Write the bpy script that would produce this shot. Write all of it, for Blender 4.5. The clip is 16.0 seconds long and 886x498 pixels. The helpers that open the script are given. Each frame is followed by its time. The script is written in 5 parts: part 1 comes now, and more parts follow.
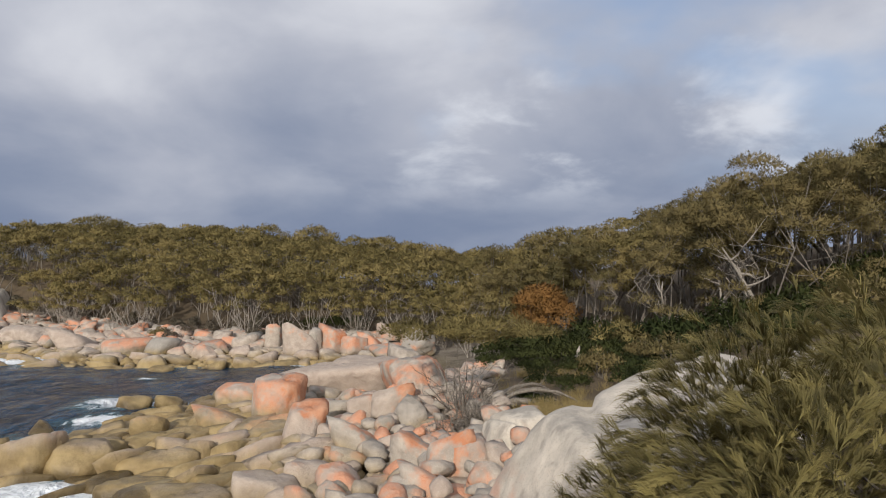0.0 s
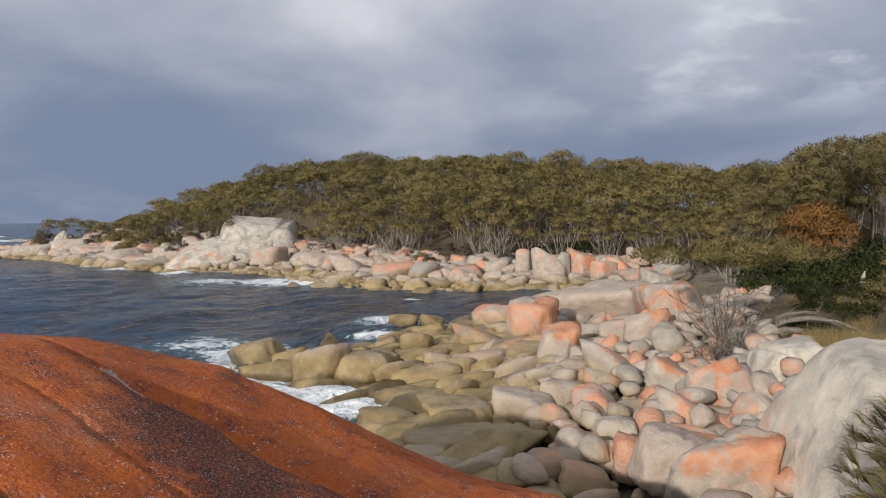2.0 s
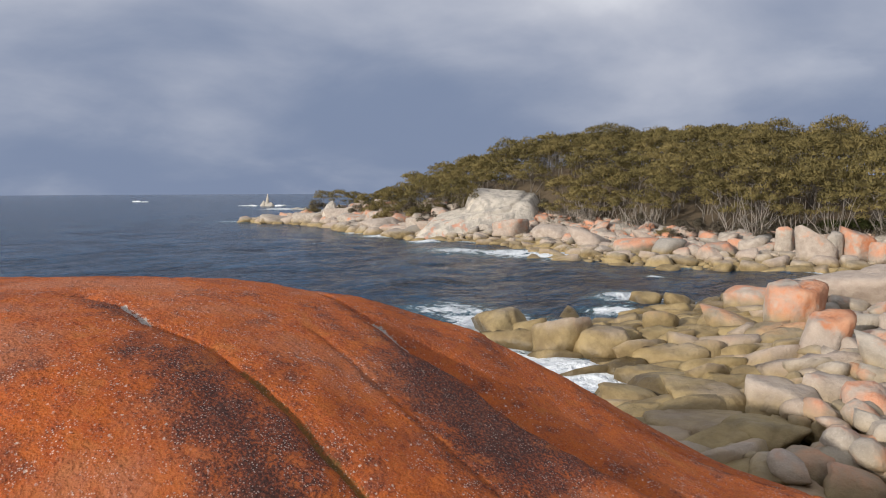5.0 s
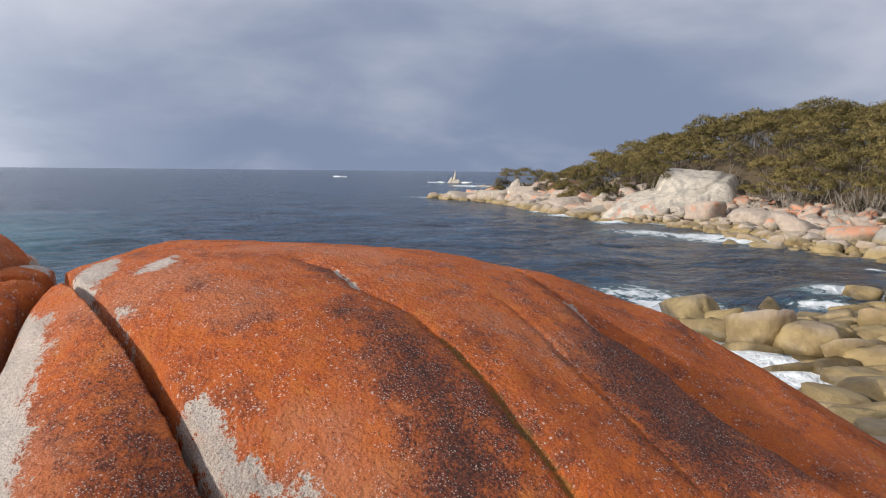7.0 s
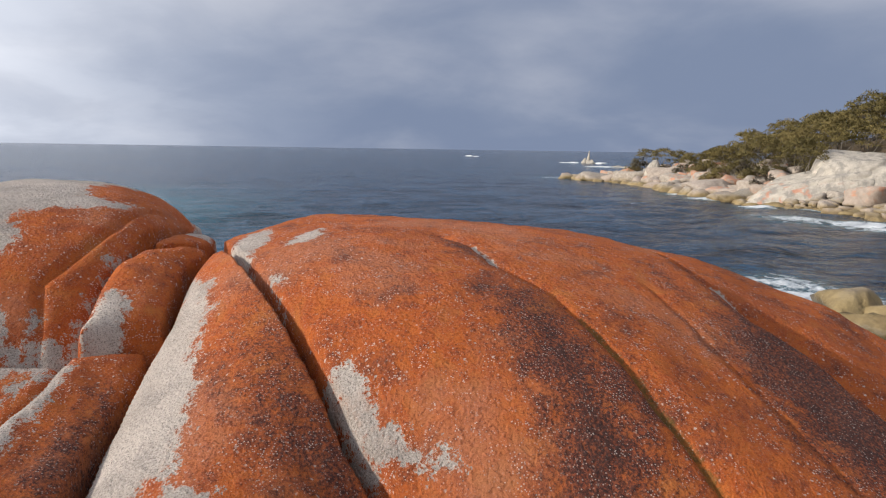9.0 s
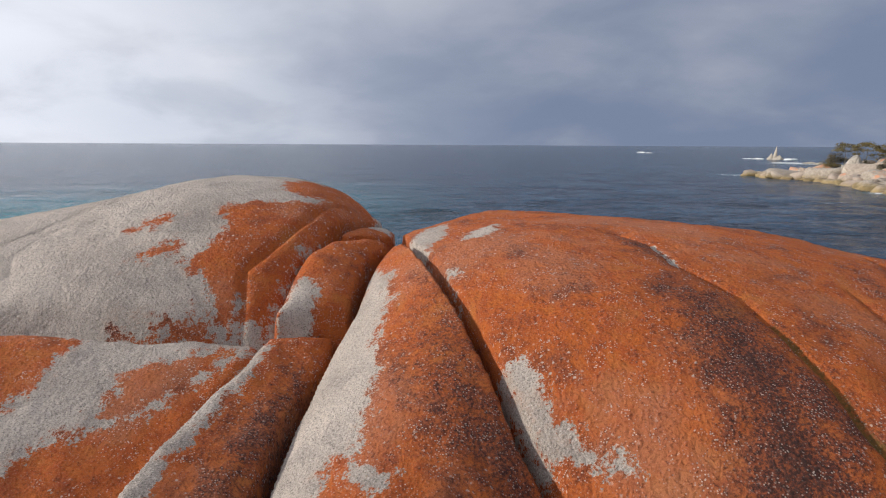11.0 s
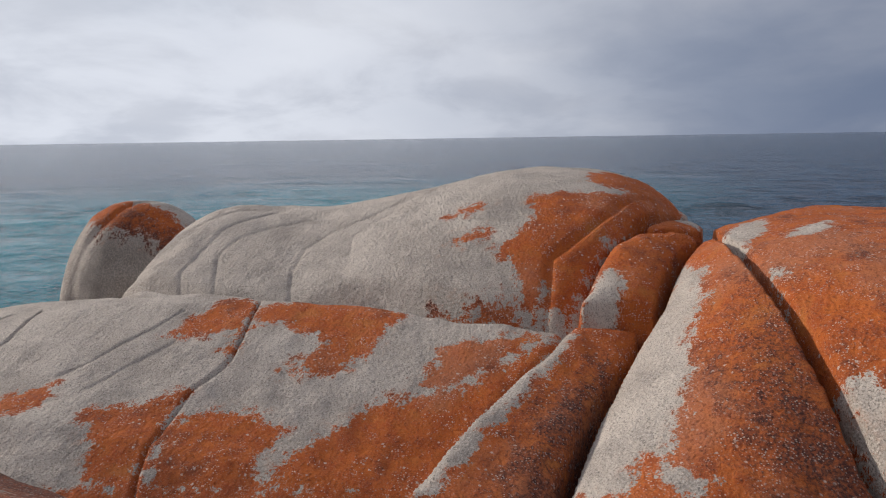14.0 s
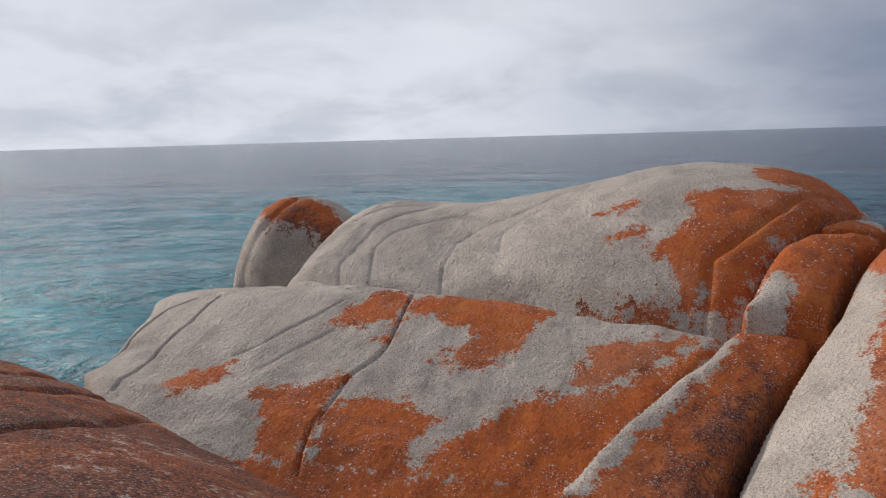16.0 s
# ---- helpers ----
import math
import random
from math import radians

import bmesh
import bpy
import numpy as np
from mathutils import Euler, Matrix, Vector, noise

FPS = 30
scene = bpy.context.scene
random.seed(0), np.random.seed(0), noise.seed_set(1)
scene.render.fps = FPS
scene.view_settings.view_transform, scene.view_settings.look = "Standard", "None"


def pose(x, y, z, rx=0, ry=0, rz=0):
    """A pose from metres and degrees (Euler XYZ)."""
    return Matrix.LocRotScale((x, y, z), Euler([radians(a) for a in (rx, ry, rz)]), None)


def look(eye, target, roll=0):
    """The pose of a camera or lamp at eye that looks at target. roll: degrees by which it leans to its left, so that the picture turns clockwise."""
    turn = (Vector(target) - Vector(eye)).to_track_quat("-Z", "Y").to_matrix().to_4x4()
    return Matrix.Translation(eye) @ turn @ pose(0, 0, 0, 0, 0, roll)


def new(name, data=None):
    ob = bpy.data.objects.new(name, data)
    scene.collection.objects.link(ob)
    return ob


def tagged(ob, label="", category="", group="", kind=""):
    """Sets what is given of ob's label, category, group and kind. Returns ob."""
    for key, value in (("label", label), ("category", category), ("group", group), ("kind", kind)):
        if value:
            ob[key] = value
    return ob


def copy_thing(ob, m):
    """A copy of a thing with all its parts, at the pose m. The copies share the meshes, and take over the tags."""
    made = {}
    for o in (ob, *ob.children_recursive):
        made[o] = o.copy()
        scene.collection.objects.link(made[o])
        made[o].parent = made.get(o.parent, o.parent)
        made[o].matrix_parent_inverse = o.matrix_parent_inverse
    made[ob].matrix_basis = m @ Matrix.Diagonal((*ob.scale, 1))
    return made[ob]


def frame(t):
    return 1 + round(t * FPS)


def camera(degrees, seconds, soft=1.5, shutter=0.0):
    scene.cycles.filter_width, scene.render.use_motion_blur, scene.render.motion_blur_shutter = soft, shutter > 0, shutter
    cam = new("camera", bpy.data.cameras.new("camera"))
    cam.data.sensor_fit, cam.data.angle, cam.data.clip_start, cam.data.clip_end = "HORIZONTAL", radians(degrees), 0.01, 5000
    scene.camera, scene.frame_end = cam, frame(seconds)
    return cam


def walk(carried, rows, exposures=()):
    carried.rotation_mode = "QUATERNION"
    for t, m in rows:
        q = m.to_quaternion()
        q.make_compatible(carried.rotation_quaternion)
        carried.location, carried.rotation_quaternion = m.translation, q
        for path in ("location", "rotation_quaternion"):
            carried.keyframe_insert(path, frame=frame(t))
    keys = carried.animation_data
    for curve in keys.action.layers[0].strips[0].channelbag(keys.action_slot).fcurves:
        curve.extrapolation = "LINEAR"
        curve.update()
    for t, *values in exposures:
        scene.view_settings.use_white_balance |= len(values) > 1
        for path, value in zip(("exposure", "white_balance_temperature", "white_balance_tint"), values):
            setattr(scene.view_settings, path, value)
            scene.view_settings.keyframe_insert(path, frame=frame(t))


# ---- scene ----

# ---- camera and its way: seconds, x, y, z, yaw to the left, pitch, roll ----
cam = camera(64.65, 16.0, 1.1)
PATH = [
    (0, -0.161, 0.494, 6.042, -1.02, 3.54, 0.63),
    (0.5, -0.188, 0.498, 6.046, 2.76, 2.45, 0.72),
    (1, -0.222, 0.489, 6.051, 7.96, 0.60, 0.58),
    (1.5, -0.253, 0.495, 6.046, 13.58, -1.35, 0.19),
    (2, -0.271, 0.515, 6.028, 18.89, -2.58, -0.69),
    (2.5, -0.292, 0.496, 6.030, 23.47, -3.24, -1.46),
    (3, -0.294, 0.460, 6.039, 27.23, -3.61, -1.92),
    (3.5, -0.298, 0.454, 6.033, 30.09, -3.45, -1.78),
    (3.7, -0.304, 0.458, 6.028, 31.08, -3.51, -1.75),
    (5.8, -0.387, 0.354, 6.026, 44.09, -5.32, 0.52),
    (6, -0.386, 0.338, 6.024, 45.73, -5.44, 0.56),
    (6.5, -0.386, 0.300, 6.018, 49.56, -5.91, 0.60),
    (7, -0.396, 0.288, 6.012, 53.22, -6.41, 0.55),
    (7.5, -0.415, 0.279, 6.001, 56.41, -7.05, 0.61),
    (8, -0.438, 0.259, 5.993, 59.01, -7.68, 0.64),
    (8.2, -0.441, 0.251, 5.991, 59.96, -7.87, 0.70),
    (10.3, -0.476, 0.193, 5.980, 71.99, -8.24, 0.67),
    (10.5, -0.476, 0.183, 5.977, 73.59, -8.32, 0.55),
    (11, -0.481, 0.154, 5.977, 77.47, -8.53, 0.32),
    (11.5, -0.505, 0.124, 5.971, 81.24, -8.73, 0.13),
    (12, -0.504, 0.085, 5.971, 85.43, -8.97, -0.20),
    (12.5, -0.499, 0.028, 5.972, 89.42, -9.21, -0.49),
    (13, -0.506, -0.019, 5.967, 93.30, -9.25, -0.59),
    (13.5, -0.498, -0.045, 5.964, 97.10, -9.17, -0.74),
    (14, -0.489, -0.063, 5.963, 100.54, -9.05, -0.87),
    (14.5, -0.479, -0.089, 5.962, 103.87, -8.96, -1.05),
    (15, -0.462, -0.109, 5.966, 107.24, -9.09, -1.27),
    (15.5, -0.465, -0.109, 5.960, 110.30, -9.10, -1.52),
    (16, -0.454, -0.117, 5.960, 112.46, -9.05, -1.63),
]


def heading(x, y, z, yaw, pitch, roll):
    a, b = radians(yaw), radians(pitch)
    return look((x, y, z), (x - math.sin(a) * math.cos(b), y + math.cos(a) * math.cos(b), z + math.sin(b)), roll)


walk(cam, [(t, heading(*row)) for t, *row in PATH], [(0, -0.06, 6250, 10), (4, -0.02, 6250, 10), (6.5, 0.14, 6250, 10), (8, 0.12, 6250, 10), (10.5, -0.05, 6250, 10), (12, -0.17, 6250, 10), (13.5, -0.29, 6250, 10), (16, -0.31, 6250, 10)])

# ---- world, sun ----
SUN_YAW, SUN_UP = 170.0, 18.0
sun_way = Vector((-math.sin(radians(SUN_YAW)) * math.cos(radians(SUN_UP)), math.cos(radians(SUN_YAW)) * math.cos(radians(SUN_UP)), math.sin(radians(SUN_UP))))
sun = new("sun", bpy.data.lights.new("sun", "SUN"))
sun.data.energy, sun.data.angle, sun.data.color = 4.1, radians(1.0), (1.0, 0.91, 0.78)
sun.matrix_world = look(sun_way * 200, (0, 0, 0))


class Graph:
    """A small builder of shader nodes."""

    def __init__(self, tree):
        self.tree, self.nodes = tree, tree.nodes
        tree.nodes.clear()

    def add(self, kind):
        return self.nodes.new(kind)

    def put(self, socket, value):
        if hasattr(value, "is_linked"):
            self.tree.links.new(value, socket)
        elif isinstance(value, tuple) and len(value) == 3 and len(socket.default_value) == 4:
            socket.default_value = (*value, 1.0)
        else:
            socket.default_value = value

    def math(self, op, a, b=0.0, c=0.0, clamp=False):
        node = self.add("ShaderNodeMath")
        node.operation, node.use_clamp = op, clamp
        for n, v in enumerate((a, b, c)):
            self.put(node.inputs[n], v)
        return node.outputs[0]

    def vector(self, op, a, b=(0.0, 0.0, 0.0)):
        node = self.add("ShaderNodeVectorMath")
        node.operation = op
        self.put(node.inputs[0], a)
        if op == "SCALE":
            self.put(node.inputs["Scale"], b)
        else:
            self.put(node.inputs[1], b)
        return node.outputs["Value"] if op in ("DOT_PRODUCT", "LENGTH") else node.outputs[0]

    def split(self, v):
        node = self.add("ShaderNodeSeparateXYZ")
        self.put(node.inputs[0], v)
        return node.outputs

    def join(self, x, y, z):
        node = self.add("ShaderNodeCombineXYZ")
        for n, v in enumerate((x, y, z)):
            self.put(node.inputs[n], v)
        return node.outputs[0]

    def noise(self, where, scale, detail=4.0, rough=0.55, warp=0.0):
        node = self.add("ShaderNodeTexNoise")
        self.put(node.inputs["Vector"], where)
        node.inputs["Scale"].default_value, node.inputs["Detail"].default_value = scale, detail
        node.inputs["Roughness"].default_value, node.inputs["Distortion"].default_value = rough, warp
        return node.outputs["Fac"]

    def cells(self, where, scale, feature="F1"):
        node = self.add("ShaderNodeTexVoronoi")
        node.feature = feature
        self.put(node.inputs["Vector"], where)
        node.inputs["Scale"].default_value = scale
        return node.outputs["Distance"]

    def step(self, value, low, high, to_low=0.0, to_high=1.0):
        node = self.add("ShaderNodeMapRange")
        node.interpolation_type = "SMOOTHSTEP"
        for n, v in enumerate((value, low, high, to_low, to_high)):
            self.put(node.inputs[n], v)
        return node.outputs[0]

    def mix(self, fac, a, b, how="MIX"):
        node = self.add("ShaderNodeMix")
        node.data_type, node.blend_type = "RGBA", how
        self.put(node.inputs[0], fac)
        self.put(node.inputs[6], a)
        self.put(node.inputs[7], b)
        return node.outputs[2]

    def place(self):
        return self.add("ShaderNodeNewGeometry").outputs["Position"]

    def normal(self):
        return self.add("ShaderNodeNewGeometry").outputs["Normal"]

    def own(self):
        return self.add("ShaderNodeTexCoord").outputs["Object"]

    def chance(self):
        return self.add("ShaderNodeObjectInfo").outputs["Random"]

    def island(self):
        return self.add("ShaderNodeNewGeometry").outputs["Random Per Island"]

    def layer(self, name):
        node = self.add("ShaderNodeAttribute")
        node.attribute_name = name
        return node.outputs["Fac"]

    def bump(self, height, strength=0.5, distance=0.02, normal=None):
        node = self.add("ShaderNodeBump")
        self.put(node.inputs["Height"], height)
        node.inputs["Strength"].default_value, node.inputs["Distance"].default_value = strength, distance
        if normal is not None:
            self.put(node.inputs["Normal"], normal)
        return node.outputs[0]

    def surface(self, color, rough=0.8, normal=None, gloss=0.3, metal=0.0, thin=0.0):
        node = self.add("ShaderNodeBsdfPrincipled")
        self.put(node.inputs["Base Color"], color)
        self.put(node.inputs["Roughness"], rough)
        self.put(node.inputs["Specular IOR Level"], gloss)
        self.put(node.inputs["Metallic"], metal)
        if normal is not None:
            self.put(node.inputs["Normal"], normal)
        shader = node.outputs[0]
        if thin:
            glow = self.add("ShaderNodeBsdfTranslucent")
            self.put(glow.inputs[0], color)
            both = self.add("ShaderNodeMixShader")
            both.inputs[0].default_value = thin
            self.tree.links.new(shader, both.inputs[1])
            self.tree.links.new(glow.outputs[0], both.inputs[2])
            shader = both.outputs[0]
        self.tree.links.new(shader, self.add("ShaderNodeOutputMaterial").inputs[0])


def material(name):
    made = bpy.data.materials.new(name)
    made.use_nodes = True
    return made, Graph(made.node_tree)


# An overcast, broken sky: grey-blue rain cloud over the sea, brighter towards the sun.
world = bpy.data.worlds.new("world")
scene.world = world
world.use_nodes = True
g = Graph(world.node_tree)
sky = g.add("ShaderNodeTexSky")
sky.sky_type, sky.sun_disc, sky.sun_elevation, sky.sun_rotation = "NISHITA", False, radians(SUN_UP), radians(360 - SUN_YAW)
clear = g.vector("SCALE", sky.outputs[0], 0.1)
way = g.add("ShaderNodeTexCoord").outputs["Generated"]
dx, dy, dz = g.split(way)
up = g.math("MAXIMUM", dz, 0.0)
flat = g.math("DIVIDE", 1.0, g.math("ADD", up, 0.32))
sheet = g.join(g.math("MULTIPLY", dx, flat), g.math("MULTIPLY", dy, flat), 0.0)
puffs = g.noise(g.vector("ADD", sheet, (3.1, 0.7, 0.0)), 1.5, 6.0, 0.5, 0.25)
broad = g.noise(g.vector("ADD", sheet, (9.0, 4.0, 1.0)), 0.6, 3.0, 0.5)
sunward = g.vector("DOT_PRODUCT", way, (-0.55, -0.83, 0.1))
landward = g.vector("DOT_PRODUCT", way, (0.45, 0.89, 0.0))
glow = g.step(sunward, 0.2, 0.95)
body = g.math("ADD", g.math("MULTIPLY", puffs, 0.7), g.math("MULTIPLY", broad, 0.45))
body = g.math("ADD", body, g.math("MULTIPLY", g.step(up, 0.0, 0.4), 0.34))
body = g.math("ADD", body, g.math("MULTIPLY", glow, 0.16))
seaward = g.vector("DOT_PRODUCT", way, (-0.9, 0.43, 0.0))
body = g.math("SUBTRACT", body, g.math("MULTIPLY", g.step(seaward, 0.72, 0.98), 0.05))
tone = g.step(body, 0.46, 1.04)
cloud = g.mix(tone, (0.21, 0.255, 0.36), (0.62, 0.62, 0.66))
cloud = g.mix(g.math("MULTIPLY", g.step(body, 0.8, 1.0), 0.6), cloud, (0.8, 0.8, 0.82))
billow = g.noise(g.vector("ADD", sheet, (0.4, 6.1, 3.0)), 2.1, 7.0, 0.55, 0.3)
cloud = g.mix(g.math("MULTIPLY", g.math("MULTIPLY", glow, g.step(up, 0.5, 0.0, 0.6, 0.85)), g.step(billow, 0.34, 0.6, 0.72, 1.06)), cloud, (0.98, 1.0, 1.06))
crisp = g.math("MULTIPLY", g.step(g.noise(g.vector("ADD", sheet, (5.3, 2.2, 0.0)), 2.4, 8.0, 0.55, 0.2), 0.5, 0.68), g.math("MULTIPLY", g.step(landward, 0.72, 0.93), g.step(up, 0.1, 0.2)))
cloud = g.mix(g.math("MULTIPLY", crisp, 0.7), cloud, (0.84, 0.85, 0.88))
holes = g.math("MULTIPLY", g.step(g.noise(g.vector("ADD", sheet, (1.5, 7.3, 2.0)), 1.2, 5.0, 0.5), 0.54, 0.68), g.step(up, 0.1, 0.3))
holes = g.math("MULTIPLY", holes, g.step(landward, 0.2, 0.9, 0.3, 0.9))
color = g.mix(holes, cloud, g.mix(0.45, clear, (0.5, 0.58, 0.78)))
back = g.add("ShaderNodeBackground")
g.put(back.inputs[0], color)
back.inputs[1].default_value = 1.0
g.tree.links.new(back.outputs[0], g.add("ShaderNodeOutputWorld").inputs[0])

# ---- materials ----
def shore_granite():
    """Pale granite, orange lichen on the dry boulders, brown-green algae in the tide's reach."""
    made, g = material("shore_granite")
    p, r = g.place(), g.math("FRACT", g.math("ADD", g.chance(), g.math("MULTIPLY", g.island(), 3.7)))
    z = g.split(p)[2]
    broad, blot, grain = g.noise(p, 0.6, 3), g.noise(p, 2.6, 5), g.noise(p, 38, 3, 0.7)
    col = g.mix(g.step(blot, 0.3, 0.7), (0.28, 0.24, 0.2), (0.435, 0.378, 0.315))
    col = g.mix(g.step(r, 0.35, 0.95, 0.0, 0.5), col, (0.4, 0.3, 0.24))
    col = g.mix(g.step(r, 0.3, 0.0, 0.0, 0.7), col, (0.24, 0.225, 0.2))
    col = g.mix(g.step(broad, 0.55, 0.75, 0.0, 0.35), col, (0.2, 0.19, 0.175))
    col = g.mix(g.step(grain, 0.52, 0.75, 0.0, 0.5), col, (0.2, 0.175, 0.15))
    col = g.mix(g.step(grain, 0.44, 0.3, 0.0, 0.4), col, (0.62, 0.58, 0.51))
    zone = g.noise(p, 0.11, 2)
    lich = g.math("ADD", g.noise(p, 1.1, 5, 0.6), g.math("MULTIPLY", g.math("SUBTRACT", g.math("FRACT", g.math("MULTIPLY", r, 7.31)), 0.5), 0.34))
    lich = g.math("ADD", lich, g.math("MULTIPLY", g.math("SUBTRACT", zone, 0.5), 0.7))
    # The crust is thickest above the near beach and along the cove.
    lich = g.math("ADD", lich, g.step(g.vector("LENGTH", g.vector("SUBTRACT", p, (-1.5, 21.0, 2.0))), 13.0, 4.0, 0.0, 0.055))
    lich = g.math("ADD", lich, g.step(g.split(p)[1], 50.0, 58.0, 0.0, 0.03))
    lich = g.math("MULTIPLY", g.step(lich, 0.54, 0.76, 0.0, 0.92), g.step(g.math("ADD", z, g.math("MULTIPLY", blot, 0.8)), 1.2, 2.0))
    orange = g.mix(g.step(grain, 0.35, 0.65), (0.46, 0.17, 0.08), (0.55, 0.3, 0.19))
    crust = g.step(g.math("ADD", g.layer("crust"), g.math("MULTIPLY", g.math("SUBTRACT", g.noise(p, 2.2, 6, 0.65), 0.5), 2.4)), 0.35, 0.95, 0.0, 0.8)
    lich = g.math("MAXIMUM", lich, crust)
    orange = g.mix(crust, orange, g.mix(g.step(blot, 0.3, 0.7), (0.46, 0.145, 0.045), (0.52, 0.25, 0.13)))
    col = g.mix(lich, col, orange)
    tide = g.math("ADD", z, g.math("MULTIPLY", g.math("SUBTRACT", g.noise(p, 0.5, 4), 0.5), 1.4))
    tide = g.math("ADD", tide, g.math("MULTIPLY", g.math("SUBTRACT", r, 0.5), 0.5))
    # Across the cove the growth keeps to a narrow band.
    tide = g.math("ADD", tide, g.step(g.split(p)[1], 46.0, 56.0, 0.0, 0.55))
    algae = g.mix(g.step(g.noise(p, 1.1, 5, 0.6), 0.3, 0.7), (0.15, 0.1, 0.032), (0.32, 0.235, 0.1))
    col = g.mix(g.step(tide, 1.7, 0.7, 0.0, 0.88), col, algae)
    col = g.mix(g.step(tide, 0.45, 0.1, 0.0, 0.75), col, (0.05, 0.034, 0.014))
    rough = g.step(tide, 0.1, 0.9, 0.38, 0.88)
    n = g.bump(g.noise(p, 1.3, 6, 0.62), 0.6, 0.12)
    n = g.bump(blot, 0.6, 0.09, n)
    g.surface(col, rough, g.bump(grain, 0.5, 0.018, n), 0.35)
    return made


def cliff_granite():
    """Large bare slabs: pale, streaked with grey, hairline joints."""
    made, g = material("cliff_granite")
    p = g.place()
    z = g.split(p)[2]
    stretched = g.vector("MULTIPLY", p, (1.0, 1.0, 0.25))
    blot, streak, grain = g.noise(p, 1.2, 6, 0.6), g.noise(stretched, 2.2, 6, 0.62, 0.4), g.noise(p, 30, 3, 0.7)
    col = g.mix(g.step(blot, 0.3, 0.7), (0.38, 0.34, 0.285), (0.56, 0.5, 0.42))
    col = g.mix(g.step(streak, 0.52, 0.7, 0.0, 0.6), col, (0.19, 0.17, 0.15))
    col = g.mix(g.step(g.noise(stretched, 0.7, 5, 0.6), 0.5, 0.62, 0.0, 0.55), col, (0.2, 0.19, 0.175))
    col = g.mix(g.step(grain, 0.5, 0.75, 0.0, 0.5), col, (0.2, 0.18, 0.16))
    lich = g.math("MULTIPLY", g.step(g.noise(p, 0.9, 5), 0.54, 0.66, 0.0, 0.75), g.math("MULTIPLY", g.step(z, 3.2, 1.6), g.step(g.split(p)[0], -150.0, -120.0)))
    col = g.mix(lich, col, (0.5, 0.21, 0.12))
    n = g.bump(blot, 0.6, 0.15)
    g.surface(col, 0.88, g.bump(grain, 0.3, 0.012, n), 0.3)
    return made


def outcrop_granite():
    """Coarse granite under a crust of orange lichen, with bare grey patches and dark bands of weathering and painted
    shade.
    """
    made, g = material("outcrop_granite")
    p = g.place()
    lichen, dark, moss = g.layer("lichen"), g.layer("dark"), g.layer("moss")
    coarse, mid, fine, sharp = g.noise(p, 2.0, 6, 0.62), g.noise(p, 8, 6, 0.68), g.noise(p, 45, 4, 0.72), g.noise(p, 110, 3, 0.7)
    speck, chips = g.cells(p, 52), g.cells(p, 24)
    # Bare rock: grey with pale felspar and dark mica.
    bare = g.mix(g.step(coarse, 0.3, 0.7), (0.44, 0.378, 0.332), (0.61, 0.53, 0.468))
    bare = g.mix(g.step(g.noise(p, 1.3, 6, 0.68), 0.48, 0.66, 0.0, 0.5), bare, (0.22, 0.192, 0.178))
    grit = g.noise(p, 78, 4, 0.72)
    bare = g.mix(g.step(grit, 0.52, 0.64, 0.0, 0.8), bare, (0.14, 0.125, 0.112))
    bare = g.mix(g.step(grit, 0.46, 0.35, 0.0, 0.7), bare, (0.72, 0.65, 0.59))
    # The lichen crust, from orange to rust red, pitted and flecked.
    crust = g.mix(g.step(mid, 0.3, 0.7), (0.54, 0.134, 0.025), (0.43, 0.09, 0.024))
    crust = g.mix(g.step(coarse, 0.48, 0.74, 0.0, 0.7), crust, (0.21, 0.062, 0.035))
    crust = g.mix(g.step(coarse, 0.46, 0.25, 0.0, 0.7), crust, (0.50, 0.185, 0.05))
    # Broad tone changes; the dusky pink imitates sky sheen and dense pale flecks.
    sheen_blotch = g.noise(p, 0.75, 4, 0.6, 0.3)
    crust = g.mix(g.step(sheen_blotch, 0.5, 0.68, 0.0, 0.55), crust, (0.48, 0.2, 0.115))
    crust = g.mix(g.step(sheen_blotch, 0.46, 0.28, 0.0, 0.45), crust, (0.30, 0.07, 0.03))
    crust = g.mix(g.step(fine, 0.52, 0.66, 0.0, 0.6), crust, (0.16, 0.042, 0.018))
    crust = g.mix(g.step(sharp, 0.48, 0.32, 0.0, 0.5), crust, (0.6, 0.27, 0.12))
    # Bare crystals show through as pale flecks, drawn out a little down the slope.
    slant = g.vector("MULTIPLY", g.vector("ADD", p, g.vector("SCALE", g.join(mid, fine, coarse), 0.05)), (1.0, 1.0, 0.55))
    shards = g.cells(slant, 17)
    herd = g.noise(p, 3.6, 4, 0.65)
    flecks = g.math("MULTIPLY", g.step(speck, 0.36, 0.16), g.math("MULTIPLY", g.step(mid, 0.43, 0.55), g.step(herd, 0.45, 0.58, 0.15, 1.0)))
    flecks = g.math("MAXIMUM", flecks, g.math("MULTIPLY", g.step(shards, 0.2, 0.1), g.step(coarse, 0.42, 0.56)))
    crust = g.mix(g.step(g.cells(p, 75), 0.36, 0.18, 0.0, 0.25), crust, (0.2, 0.055, 0.022))
    crust = g.mix(g.math("MULTIPLY", flecks, 0.9), crust, (0.70, 0.56, 0.48))
    # Dark purple-brown weathering on the crust, with grey flecks; some patches paint in shade.
    black = g.mix(g.step(fine, 0.36, 0.64), (0.15, 0.052, 0.04), (0.062, 0.03, 0.026))
    black = g.mix(g.math("MULTIPLY", g.step(speck, 0.36, 0.16), g.step(mid, 0.42, 0.58, 0.0, 0.8)), black, (0.48, 0.385, 0.335))
    ragged = g.math("ADD", g.math("MULTIPLY", g.math("SUBTRACT", mid, 0.5), 2.7), g.math("MULTIPLY", g.math("SUBTRACT", fine, 0.5), 1.9))
